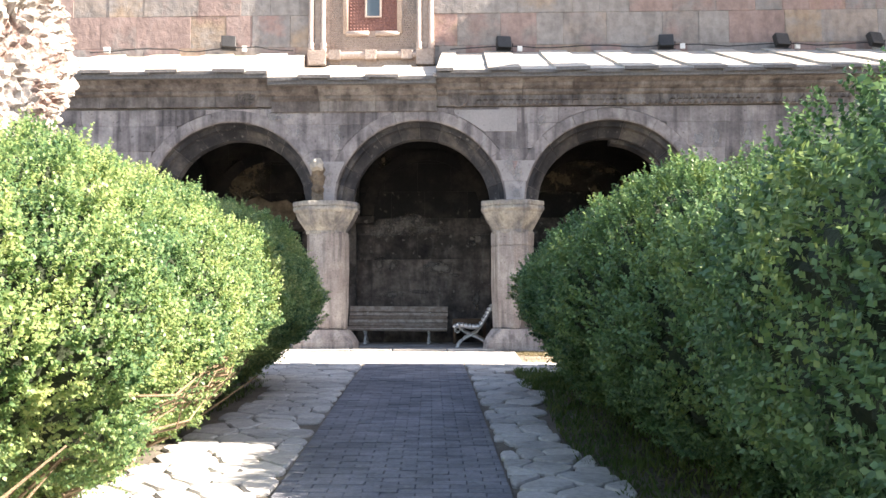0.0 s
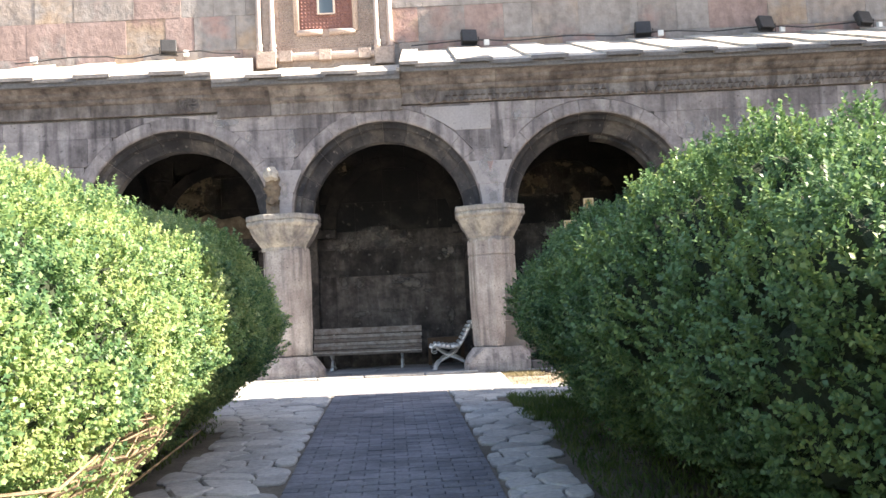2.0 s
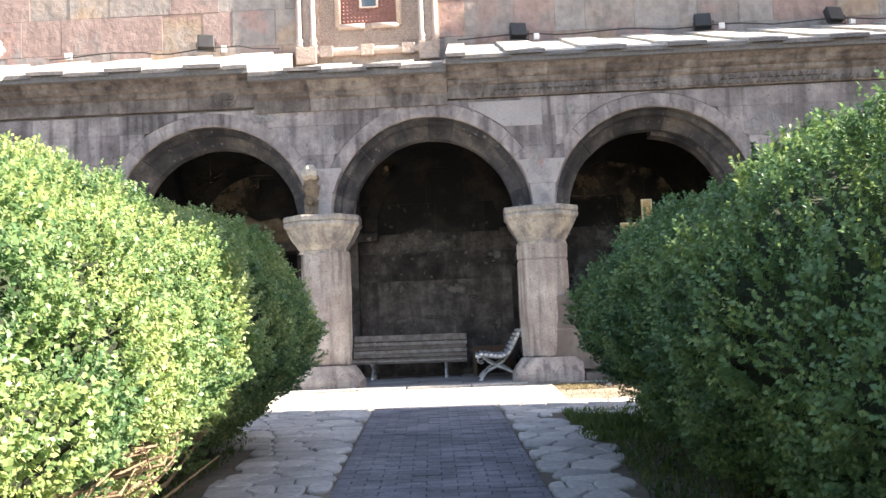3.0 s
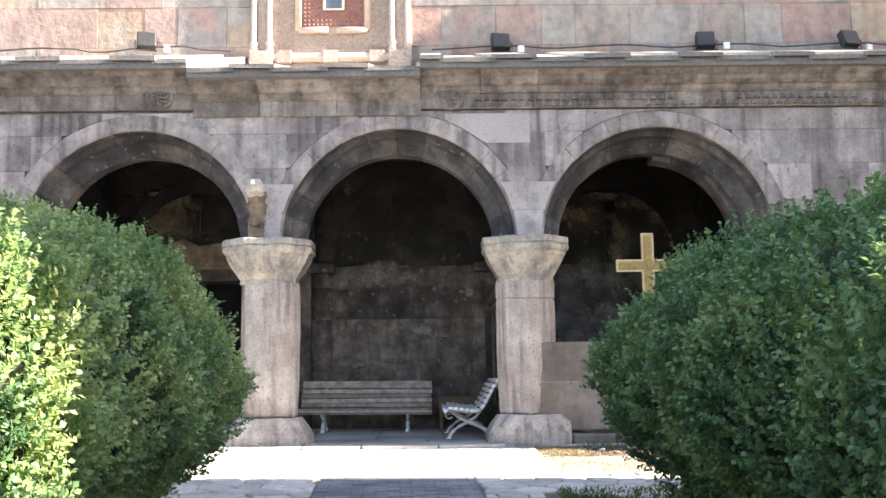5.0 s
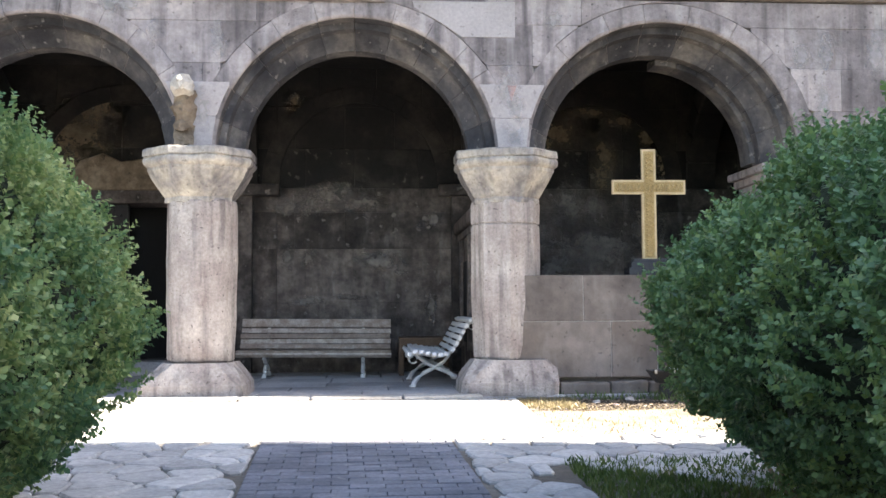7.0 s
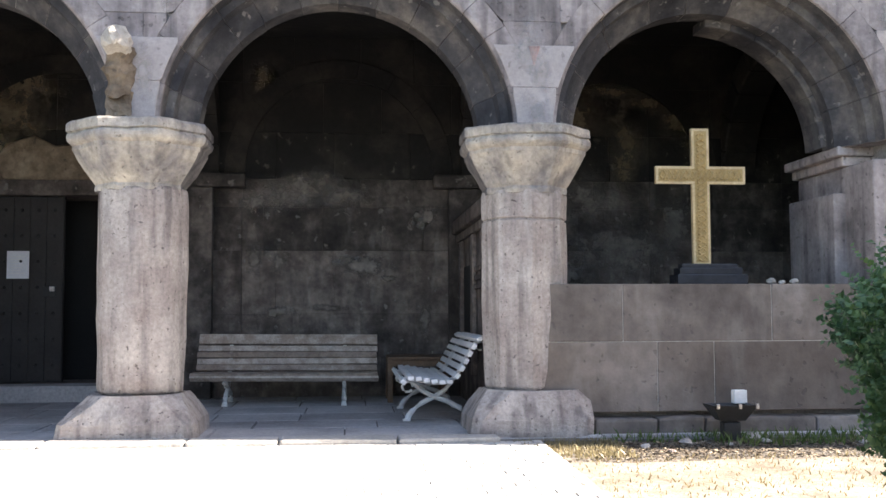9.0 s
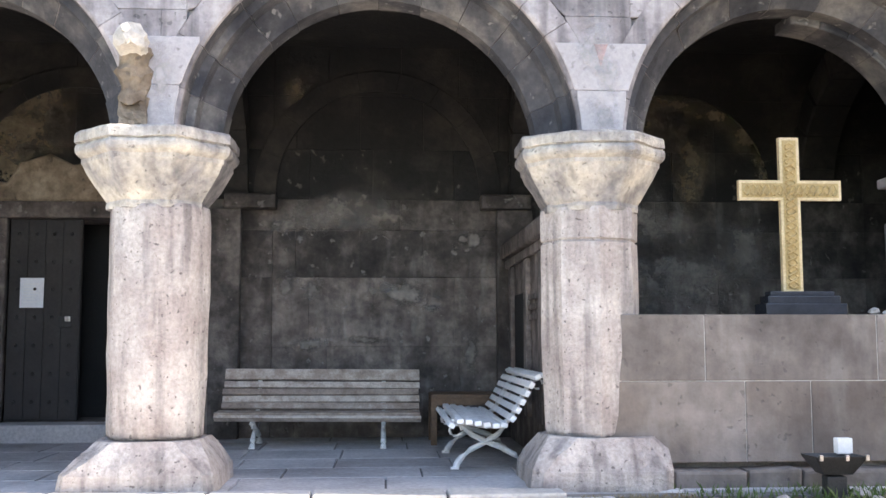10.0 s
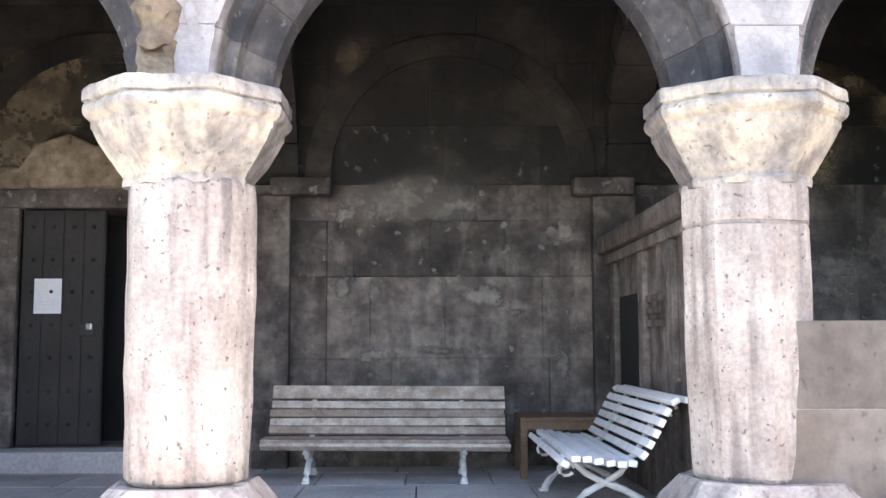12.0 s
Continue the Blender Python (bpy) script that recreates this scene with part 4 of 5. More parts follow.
def bench(length, slat_mat, label, narrow, m):
    """A park bench along x, its front towards -y, floor at z = 0; cast iron ends, wooden slats."""
    t = thing("bench", label, "bench", "porch benches")
    # the curve of seat and back, from the front edge up to the top
    curve = [(-0.30, 0.40), (-0.24, 0.415), (-0.12, 0.395), (0.0, 0.37), (0.11, 0.375), (0.19, 0.42), (0.245, 0.51), (0.29, 0.60), (0.335, 0.69), (0.385, 0.765), (0.43, 0.78)]
    if narrow:
        rows = [(-0.30, 0.385, -30, 0.05), (-0.235, 0.418, 2, 0.055), (-0.165, 0.413, 6, 0.055), (-0.095, 0.40, 8, 0.055), (-0.025, 0.388, 8, 0.055), (0.045, 0.38, 2, 0.055), (0.11, 0.385, -10, 0.055),
                (0.18, 0.435, 52, 0.055), (0.222, 0.505, 60, 0.055), (0.258, 0.575, 62, 0.055), (0.293, 0.645, 62, 0.055), (0.33, 0.715, 58, 0.055), (0.378, 0.785, 30, 0.055), (0.462, 0.79, -8, 0.055)]
    else:
        rows = [(-0.33, 0.292, -38, 0.075), (-0.255, 0.335, 4, 0.09), (-0.155, 0.335, 6, 0.09), (-0.055, 0.33, 5, 0.09), (0.045, 0.33, -4, 0.085),
                (0.14, 0.385, 58, 0.074), (0.178, 0.458, 62, 0.074), (0.215, 0.532, 63, 0.072), (0.252, 0.606, 63, 0.072), (0.308, 0.716, 63, 0.128)]
        curve = [(-0.33, 0.26), (-0.28, 0.32), (-0.14, 0.315), (0.0, 0.305), (0.08, 0.31), (0.15, 0.36), (0.205, 0.47), (0.25, 0.56), (0.30, 0.66), (0.345, 0.75)]
    k = 1.0 if narrow else 0.78
    for y, z, tilt, w in rows:
        sag = random.uniform(-0.35, 0.35)
        part("slat", slat_box(length, w, 0.042 if narrow else 0.034), slat_mat, t).matrix_basis = pose(random.uniform(-0.008, 0.008), y, z + 0.025, tilt, 0 if narrow else sag, 0)
    for s in (-1, 1):
        x = s * (length / 2 - 0.36)
        bm = bmesh.new()
        tube(bm, [(x, y, z) for y, z in curve], 0.024, 0.02, 8)
        # crossed curved legs
        tube(bm, [(x, -0.25, 0.0), (x, -0.235, 0.05 * k), (x, -0.20, 0.10 * k), (x, -0.12, 0.17 * k), (x, 0.0, 0.235 * k), (x, 0.10, 0.30 * k), (x, 0.17, 0.39 * k)], 0.03, 0.02, 8)
        tube(bm, [(x, 0.31, 0.0), (x, 0.285, 0.06 * k), (x, 0.24, 0.12 * k), (x, 0.12, 0.19 * k), (x, 0.0, 0.235 * k), (x, -0.12, 0.30 * k), (x, -0.21, 0.39 * k)], 0.03, 0.02, 8)
        ring = [(x, -0.245 + 0.05 * math.cos(a), 0.335 * k + 0.05 * math.sin(a)) for a in [q * math.pi / 5 for q in range(10)]]
        tube(bm, ring, 0.012, 0.012, 6)
        for y in (-0.255, 0.315):
            box(bm, x - 0.03, x + 0.03, y - 0.035, y + 0.035, 0.0, 0.022, 0.006)
        ring = [(x, 0.43 + 0.045 * math.cos(a), 0.735 + 0.045 * math.sin(a)) for a in [q * math.pi / 5 for q in range(9)]]
        if narrow:
            tube(bm, ring, 0.014, 0.01, 6)
        part("iron_end", bm, IRON, t, "white painted cast iron bench end")
    t.matrix_world = m @ Matrix.Diagonal((1, 1, 0.93, 1))
    return t


bench(1.98, SLAT, "long grey weathered wooden slat bench against the sooty wall", False, pose(-0.565, 20.06, 0.555, 0, 0, 0) @ pose(0, 0, 0, 0, 0.3, 0))
bench(1.88, SLAT_WHITE, "worn white wooden slat bench with curved cast iron legs", True, pose(0.90, 18.80, 0.555, 0, 0, -90))

# low wooden table
t = thing("wooden_table", "small brown wooden table behind the white bench", "table")
part("tabletop", boxed(0.54, 1.20, 20.02, 20.62, 1.02, 1.055, 0.006), WOOD, t)
for x in (0.57, 1.17):
    for y in (20.06, 20.58):
        part("leg", boxed(x - 0.03, x + 0.03, y - 0.03, y + 0.03, 0.555, 1.02, 0.004), WOOD, t)
part("apron", boxed(0.60, 1.14, 20.04, 20.07, 0.95, 1.02, 0.003), WOOD, t)

# carved stone slab standing along the side
t = thing("carved_niche_stone", "tall dark carved stone shrine with cornice and niche", "shrine")
part("shrine_body", boxed(1.42, 1.80, 18.05, 20.70, 0.555, 2.46, 0.015), SOOT, t)
part("shrine_cornice", roughen(boxed(1.33, 1.85, 17.96, 20.76, 2.46, 2.62, 0.03), 0.008), SOOT, t)
part("shrine_moulding", boxed(1.375, 1.42, 18.0, 20.72, 2.36, 2.45, 0.015), SOOT, t)
for y in (18.35, 19.2, 20.3):
    part("shrine_pilaster", boxed(1.37, 1.42, y - 0.09, y + 0.09, 0.9, 2.35, 0.012), SOOT, t)
# the niche is a flat panel, the shade of its hollow painted black
part("shrine_niche", boxed(1.405, 1.425, 19.4, 20.15, 1.0, 2.05, 0.005), BLACK, t)
for k in range(3):
    part("shrine_band", boxed(1.385, 1.42, 18.45, 19.1, 1.78 + 0.09 * k, 1.83 + 0.09 * k, 0.01), SOOT, t)

# parapet in the third arch
t = thing("parapet", "low brown stone parapet wall closing the third arch", "parapet", kind="structure")
part("parapet_core", boxed(1.66, 4.8, 17.30, 17.68, 0.40, 1.765), FACADE_CORE, t)
for z0, z1, cuts in ((1.30, 1.785, [1.66, 2.40, 3.69, 4.80]), (0.715, 1.30, [1.66, 2.69, 3.18, 4.80])):
    for a, b in zip(cuts, cuts[1:]):
        q = rnd.uniform(0, 0.01)
        part("parapet_block", boxed(a + 0.003, b - 0.003, 17.195 - q, 17.70, z0 + 0.003, z1 - 0.003, 0.007), PARAPET if z0 > 1 else PARAPET_BROWN, t)
for a, b in ((2.13, 2.66), (2.66, 3.05), (3.05, 3.32), (3.32, 4.0), (4.0, 4.8)):
    part("base_stone", roughen(boxed(a + 0.005, b - 0.005, 17.08, 17.4, 0.40, 0.70 - 0.03 * rnd.random(), 0.025), 0.02, 6), PARAPET, t)
part("mortar_bed", boxed(1.67, 4.79, 17.199, 17.69, 0.72, 1.775), KERB, t, "pale mortar between the blocks")
part("stone_upstand", boxed(1.74, 1.83, 17.34, 17.68, 1.785, 2.56, 0.006), FACADE, t)
for x, s in ((3.76, 0.05), (3.86, 0.035), (3.97, 0.045)):
    bm = roughen(lathe(bmesh.new(), [(s * 0.6, 0), (s, s * 0.3), (s * 0.7, s * 0.8), (s * 0.2, s)], 8), 0.012, 20)
    tagged(part("loose_stone", bm, ROOF), "small pale loose stone lying on the parapet", "stone", "loose stones").matrix_world = pose(x, 17.36, 1.785)

# gilded cross
t = thing("gilded_cross", "gilded carved cross on a stepped black granite base", "cross")
part("base_step", boxed(2.95, 3.58, 17.40, 17.64, 1.785, 1.87, 0.006), GRANITE, t, "black polished granite")
part("base_step", boxed(2.98, 3.545, 17.43, 17.61, 1.87, 1.93, 0.006), GRANITE, t, "black polished granite")
part("base_step", boxed(3.01, 3.51, 17.46, 17.58, 1.93, 1.965, 0.006), GRANITE, t, "black polished granite")
CX, CZ, CY = 3.205, 2.748, 17.52


def cross_body(bm, w, ya, yb, top, bottom, side, bev):
    out = [(-w, bottom), (w, bottom), (w, -w), (side, -w), (side, w), (w, w), (w, top), (-w, top), (-w, w), (-side, w), (-side, -w), (-w, -w)]
    f = [bm.verts.new((CX + u, ya, CZ + v)) for u, v in out]
    b = [bm.verts.new((CX + u, yb, CZ + v)) for u, v in out]
    for q in ((0, 1, 2, 11), (2, 3, 4, 5), (11, 2, 5, 8), (8, 5, 6, 7), (10, 11, 8, 9)):
        bm.faces.new([f[i] for i in q])
        bm.faces.new([b[i] for i in q[::-1]])
    for i in range(12):
        bm.faces.new((f[i], b[i], b[(i + 1) % 12], f[(i + 1) % 12]))
    return bm


cross = part("cross_body", cross_body(bmesh.new(), 0.078, CY - 0.022, CY + 0.022, 0.415, -0.785, 0.405, 0), GOLD_PALE, t)
part("cross_field", cross_body(bmesh.new(), 0.056, CY - 0.025, CY - 0.018, 0.393, -0.77, 0.383, 0), GOLD, cross, "darker gilded carved field")
bm = bmesh.new()
for ph in (0, 1):
    pts = []
    for k in range(121):
        a = k * math.pi / 6 + ph * math.pi
        pts.append((CX + 0.038 * math.sin(a), CY - 0.027 - 0.005 * math.cos(a * 1.0 + ph), CZ - 0.76 + 1.13 * k / 120))
    tube(bm, pts, 0.009, 0.009, 6)
    pts = []
    for k in range(85):
        a = k * math.pi / 6 + ph * math.pi
        pts.append((CX - 0.37 + 0.74 * k / 84, CY - 0.027 - 0.005 * math.cos(a + ph), CZ + 0.038 * math.sin(a)))
    tube(bm, pts, 0.009, 0.009, 6)
tagged(part("interlace_carving", bm, GOLD, cross, "interlaced carved band"), kind="stuff")


# floodlights
def floodlight(m, w=0.30, boxed_at=0.36, up=True):
    t = thing("floodlight", "black outdoor floodlight with a small white junction box", "floodlight", "floodlights")
    bm = boxed(-w / 2, w / 2, -0.07, 0.07, 0.05, 0.33, 0.02)
    bmesh.ops.transform(bm, matrix=pose(0, 0, 0, 22), verts=bm.verts)
    housing = part("lamp_housing", bm, LAMP_BLACK, t)
    bm = bmesh.new()
    tube(bm, [(-w / 2 - 0.02, 0, 0.16), (-w / 2 - 0.02, 0, 0.0), (w / 2 + 0.02, 0, 0.0), (w / 2 + 0.02, 0, 0.16)], 0.012, 0.012, 6)
    part("bracket", bm, LAMP_BLACK, t)
    part("glass_front", boxed(-w / 2 + 0.03, w / 2 - 0.03, -0.078, -0.068, 0.08, 0.30, 0.004, pose(0, 0, 0, 22)), glass, housing)
    part("junction_box", boxed(boxed_at - 0.05, boxed_at + 0.05, -0.03, 0.03, 0.0, 0.11, 0.008), WHITE_PLASTIC, t, "white plastic junction box")
    t.matrix_world = m
    return t


for x, z in ((-4.08, 6.60), (1.62, 6.53), (4.93, 6.53), (7.30, 6.53), (9.2, 6.53)):
    floodlight(pose(x, 20.36, z, 0, 0, 180 + rnd.uniform(-25, 25)), boxed_at=-0.32)
tagged(part("junction_box", boxed(-6.75, -6.62, 20.5, 20.56, 6.62, 6.74, 0.008), WHITE_PLASTIC), "white plastic junction box on the roof", "junction box")
t = thing("power_cable", "thin dark cable lying along the roof below the church wall", "cable")
pts = [(-7.0 + 0.25 * k, 20.42 + 0.05 * math.sin(k * 0.9), 6.58 + (0.06 if k % 7 else 0.10) * abs(math.sin(k * 0.37)) + (0.02 if not -2.5 < -7 + 0.25 * k < 0.3 else -0.2)) for k in range(18)]
part("cable", tube(bmesh.new(), pts, 0.012, 0.012, 5), LAMP_BLACK, t)
pts = [(0.5 + 0.3 * k, 20.45 + 0.04 * math.sin(k), 6.60 + 0.05 * abs(math.sin(k * 0.5))) for k in range(30)]
part("cable", tube(bmesh.new(), pts, 0.012, 0.012, 5), LAMP_BLACK, t)
t = thing("ground_lamp", "low black ground lamp tray with a white junction box", "floodlight", "floodlights")
bm = bmesh.new()
rings = [[bm.verts.new((3.17 + u * a, 16.85 + v * b, z)) for u, v in ((-1, -1), (1, -1), (1, 1), (-1, 1))] for a, b, z in ((0.10, 0.07, 0.68), (0.175, 0.12, 0.79), (0.18, 0.125, 0.805), (0.165, 0.11, 0.805), (0.10, 0.06, 0.71))]
for p, q in zip(rings, rings[1:]):
    for i in range(4):
        bm.faces.new((p[i], p[(i + 1) % 4], q[(i + 1) % 4], q[i]))
bm.faces.new(rings[0][::-1])
bm.faces.new(rings[-1])
part("lamp_tray", bm, LAMP_BLACK, t)
for x in (3.02, 3.20, 3.34):
    part("clip", boxed(x - 0.012, x + 0.012, 16.70, 16.72, 0.78, 0.82, 0.003), STEEL, t)
part("lamp_leg", boxed(3.10, 3.24, 16.80, 16.90, 0.46, 0.665, 0.01), LAMP_BLACK, t)
part("junction_box", boxed(3.24, 3.35, 16.93, 17.0, 0.80, 0.91, 0.008), WHITE_PLASTIC, t, "white plastic junction box")

# ---------- ruined rubble pier ----------
def rubble(cx, cy, rx, ry, z0, z1, seed):
    """Broken masonry: a core of packed angular stones with crevices, and loose stones that stand out of it."""
    t = thing("ruined_pier", "ruined rubble masonry pier of rough pinkish white stones behind the hedge", "ruin")
    r = random.Random(seed)
    prof = [(1.0, z0), (1.02, z0 + 1.5), (0.98, z0 + 2.6), (1.0, z0 + 3.4), (0.95, z0 + 4.2), (0.84, z0 + 5.0), (0.72, z1)]
    nz, na = 170, 200

    def at(a, z):
        i = max(k for k in range(len(prof) - 1) if prof[k][1] <= z + 1e-6)
        (ra, za), (rb, zb) = prof[i], prof[i + 1]
        q = ra + (rb - ra) * (z - za) / (zb - za)
        p = Vector((q * rx * math.cos(a), q * ry * math.sin(a), z))
        out = Vector((math.cos(a), math.sin(a), 0))
        p += Vector(noise.noise_vector(Vector((p.x, p.y, p.z * 0.8)) * 1.2 + Vector((seed, 0, 0)))) * 0.26
        w = p + Vector(noise.noise_vector(p * 5.0)) * 0.07
        big, pts = noise.voronoi(Vector((w.x, w.y, w.z * 1.5)) * 3.2)
        small, pts = noise.voronoi(Vector((w.x, w.y, w.z * 1.4)) * 8.5)
        d = 0.30 * min(big[1] - big[0], 0.32) + 0.09 * min(small[1] - small[0], 0.3) + 0.10 * (noise.cell(pts[0] * 3.1) - 0.5) * 0.5 + 0.025 * noise.noise(p * 19)
        return p + out * (d - 0.14), out

    vs, fs = [], []
    for i in range(nz + 1):
        for j in range(na):
            vs.append(at(2 * math.pi * j / na, z0 + (z1 - z0) * i / nz)[0] + Vector((cx, cy, 0)))
    for i in range(nz):
        for j in range(na):
            a, b = i * na + j, i * na + (j + 1) % na
            fs.append((a, b, b + na, a + na))
    fs.append(tuple(nz * na + j for j in range(na)))
    mesh_object("mortar_core", vs, fs, MORTAR, t)
    for k in range(60):
        z = r.uniform(z0 + 2.0, z1 - 0.1)
        p, out = at(r.uniform(0, 2 * math.pi), z)
        s = r.uniform(0.05, 0.13)
        bm = bmesh.new()
        bmesh.ops.create_cube(bm, size=s * 1.5)
        bmesh.ops.subdivide_edges(bm, edges=bm.edges[:], cuts=1, use_grid_fill=True)
        for v in bm.verts:
            v.co += Vector((r.uniform(-1, 1), r.uniform(-1, 1), r.uniform(-1, 1))) * s * 0.28
            v.co.z *= 0.65
        p -= out * s * 0.55
        part("rubble_stone", bm, RUBBLE, t).matrix_world = pose(cx + p.x, cy + p.y, p.z, r.uniform(-25, 25), r.uniform(-25, 25), r.uniform(0, 360))


rubble(-4.95, 11.6, 1.15, 1.3, 0.2, 7.2, 3)

# building added to the east, out of sight, to shade the middle of the path
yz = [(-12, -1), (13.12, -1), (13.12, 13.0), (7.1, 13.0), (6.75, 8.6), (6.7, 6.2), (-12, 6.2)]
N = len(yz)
tagged(mesh_object("wall_east", [(10.0, y, z) for y, z in yz] + [(11.4, y, z) for y, z in yz], [tuple(range(N))[::-1], tuple(range(N, 2 * N))] + [(i, (i + 1) % N, N + (i + 1) % N, N + i) for i in range(N)], UPPER), "unseen plain stone building added east of the path for its shade", "building", kind="structure")

# unseen block added to keep the sun off the columns and capitals
tagged(part("wall_east_corner", boxed(10.0, 11.4, 15.74, 16.65, -1, 11.6), UPPER), "unseen plain stone block added east of the porch to shade the columns", "building", kind="structure")


# ---------- hedges ----------
def hedge_shape(cx, y0, y1, rx, zc_h, rz, side, seed, rise=0.0):
    """A function from (u along y, angle over the section) to a point of the clipped bush's surface, its normal and how far it stands out of the creases."""
    def at(u, th):
        cap = max(0.02, 1 - abs(u) ** 3.6) ** 0.5
        y = (y0 + y1) / 2 + u * (y1 - y0) / 2
        c, s = math.cos(th), math.sin(th)
        k = 1.0 if s > 0 else 1 - 0.42 * (-s) ** 1.2
        z_mid = gz(min(y, 16)) + zc_h
        p = Vector((cx + side * rx * cap * k * (1 if c > 0 else -1) * abs(c) ** 0.9, y, z_mid + (rz * (1 - rise * u) if s > 0 else zc_h + 0.02) * (cap if s > 0 else 1) * (1 if s > 0 else -1) * abs(s) ** 0.95))
        n = Vector((side * c / rx, 0.9 * u ** 3 / rx, s / rz)).normalized()
        q = p + Vector((seed * 7.1, 0, 0))
        clump, tuft = abs(noise.noise(q * 2.3)), abs(noise.noise(q * 5.6 + Vector((3, 1, 7))))
        d = 0.14 * noise.noise(q * 1.1) + 0.24 * clump + 0.26 * min(tuft, 0.4) - 0.13
        return p + n * d, n, min(clump * 1.5, tuft * 2.2)
    return at


def hedge(name_label, cx, y0, y1, rx, zc_h, rz, side, seed, leaves, material, th0=-0.5, th1=0.86, size=0.030, bare=None, rise=0.0):
    t = thing("hedge", name_label, "hedge", "clipped box hedges")
    at = hedge_shape(cx, y0, y1, rx, zc_h, rz, side, seed, rise)
    # dark shell: the shade between the leaves is put into its colour
    nu, nt = 90, 64
    vs, fs = [], []
    for i in range(nu + 1):
        u = -1 + 2 * i / nu
        for j in range(nt):
            p, n, crease = at(u, 2 * math.pi * j / nt)
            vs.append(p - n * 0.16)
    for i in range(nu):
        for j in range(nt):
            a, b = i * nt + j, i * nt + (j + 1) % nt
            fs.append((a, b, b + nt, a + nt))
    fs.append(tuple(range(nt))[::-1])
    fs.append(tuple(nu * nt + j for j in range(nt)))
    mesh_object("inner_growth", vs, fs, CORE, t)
    r = np.random.RandomState(seed)
    per = 12
    ns = leaves // per
    us = r.uniform(-1, 1, ns)
    ths = r.uniform(th0 * math.pi, th1 * math.pi, ns)
    if bare:
        yy = (y0 + y1) / 2 + us * (y1 - y0) / 2
        gone = (yy > bare[0]) & (yy < bare[1]) & (ths > bare[2] * math.pi) & (ths < bare[3] * math.pi) & (r.uniform(0, 1, ns) < 0.88)
        us, ths = us[~gone], ths[~gone]
        ns = len(us)
    P = np.empty((ns, 3))
    D = np.empty((ns, 3))
    out = np.empty(ns)
    for k in range(ns):
        P[k], D[k], out[k] = at(us[k], ths[k])
    keep = r.uniform(0, 1, ns) < 0.45 + 2.4 * out
    P, D = P[keep], D[keep]
    ns = len(P)
    D = D + r.normal(0, 0.36, (ns, 3)) + np.array((0, 0, 0.65))
    D /= np.linalg.norm(D, axis=1)[:, None]
    P -= D * r.uniform(0.0, 0.10, ns)[:, None]
    ln = r.uniform(0.05, 0.11, ns) * np.where(r.uniform(0, 1, ns) < 0.03, 1.5, 1.0)
    P, D, ln = np.repeat(P, per, 0), np.repeat(D, per, 0), np.repeat(ln, per)
    m = ns * per
    s = np.tile(np.linspace(0.0, 1.0, per), ns)
    base = P + D * (ln * s)[:, None]
    side_v = r.normal(0, 1, (m, 3))
    side_v -= D * (side_v * D).sum(1)[:, None]
    side_v /= np.linalg.norm(side_v, axis=1)[:, None]
    way = side_v * 0.8 + D * r.uniform(0.35, 1.0, m)[:, None]
    way /= np.linalg.norm(way, axis=1)[:, None]
    wide = np.cross(way, D)
    wide /= np.linalg.norm(wide, axis=1)[:, None]
    up = np.cross(wide, way)
    L = (size * r.uniform(0.7, 1.25, m))[:, None]
    W = L * 0.42
    V = np.empty((m, 4, 3))
    V[:, 0] = base
    V[:, 1] = base + way * L * 0.5 + wide * W + up * L * 0.10
    V[:, 2] = base + way * L
    V[:, 3] = base + way * L * 0.5 - wide * W + up * L * 0.10
    me = bpy.data.meshes.new("foliage")
    me.vertices.add(m * 4)
    me.vertices.foreach_set("co", V.reshape(-1))
    tri = (np.arange(m)[:, None] * 4 + np.array([0, 1, 2, 0, 2, 3])).reshape(-1)
    me.loops.add(m * 6)
    me.loops.foreach_set("vertex_index", tri)
    me.polygons.add(m * 2)
    me.polygons.foreach_set("loop_start", np.arange(m * 2) * 3)
    me.materials.append(material)
    me.update(calc_edges=True)
    ob = tagged(new("foliage", me), kind="stuff")
    ob.parent = t
    # twigs that show below
    rr = random.Random(seed)
    if bare:
        for k in range(70):
            y = rr.uniform(bare[0] - 0.1, bare[1] + 0.1)
            p2, n, crease = at((y - (y0 + y1) / 2) / ((y1 - y0) / 2), rr.uniform(bare[2], bare[3]) * math.pi)
            p0 = p2 + Vector((-side * rr.uniform(0.25, 0.5), rr.uniform(-0.75, 0.3), rr.uniform(-0.22, -0.04)))
            mid = (p0 + p2) / 2 + Vector((side * rr.uniform(0.05, 0.16), 0, rr.uniform(-0.05, 0.03)))
            part("branch", tube(bmesh.new(), [p0, mid, p2 - n * 0.02], rr.uniform(0.008, 0.014), 0.003, 5), BARK, t, "bare brown twig under the foliage")
    for k in range(40 if y1 < 10 and side > 0 else 8):
        y = rr.uniform(y0 + 0.8, y1 - 0.8)
        yc = y + rr.uniform(-0.5, 0.5)
        p0 = Vector((cx + side * rx * 0.30, yc, gz(yc) - 0.03))
        p2 = Vector((cx + side * rx * rr.uniform(0.55, 0.88 if y1 < 10 and side > 0 else 0.6), y, gz(y) + rr.uniform(0.42, 0.75)))
        mid = (p0 + p2) / 2 + Vector((side * rr.uniform(-0.1, 0.12), rr.uniform(-0.1, 0.1), -0.06))
        part("branch", tube(bmesh.new(), [p0, mid, p2], rr.uniform(0.012, 0.022), 0.005, 5), BARK, t, "bare brown twig under the foliage")
    return t


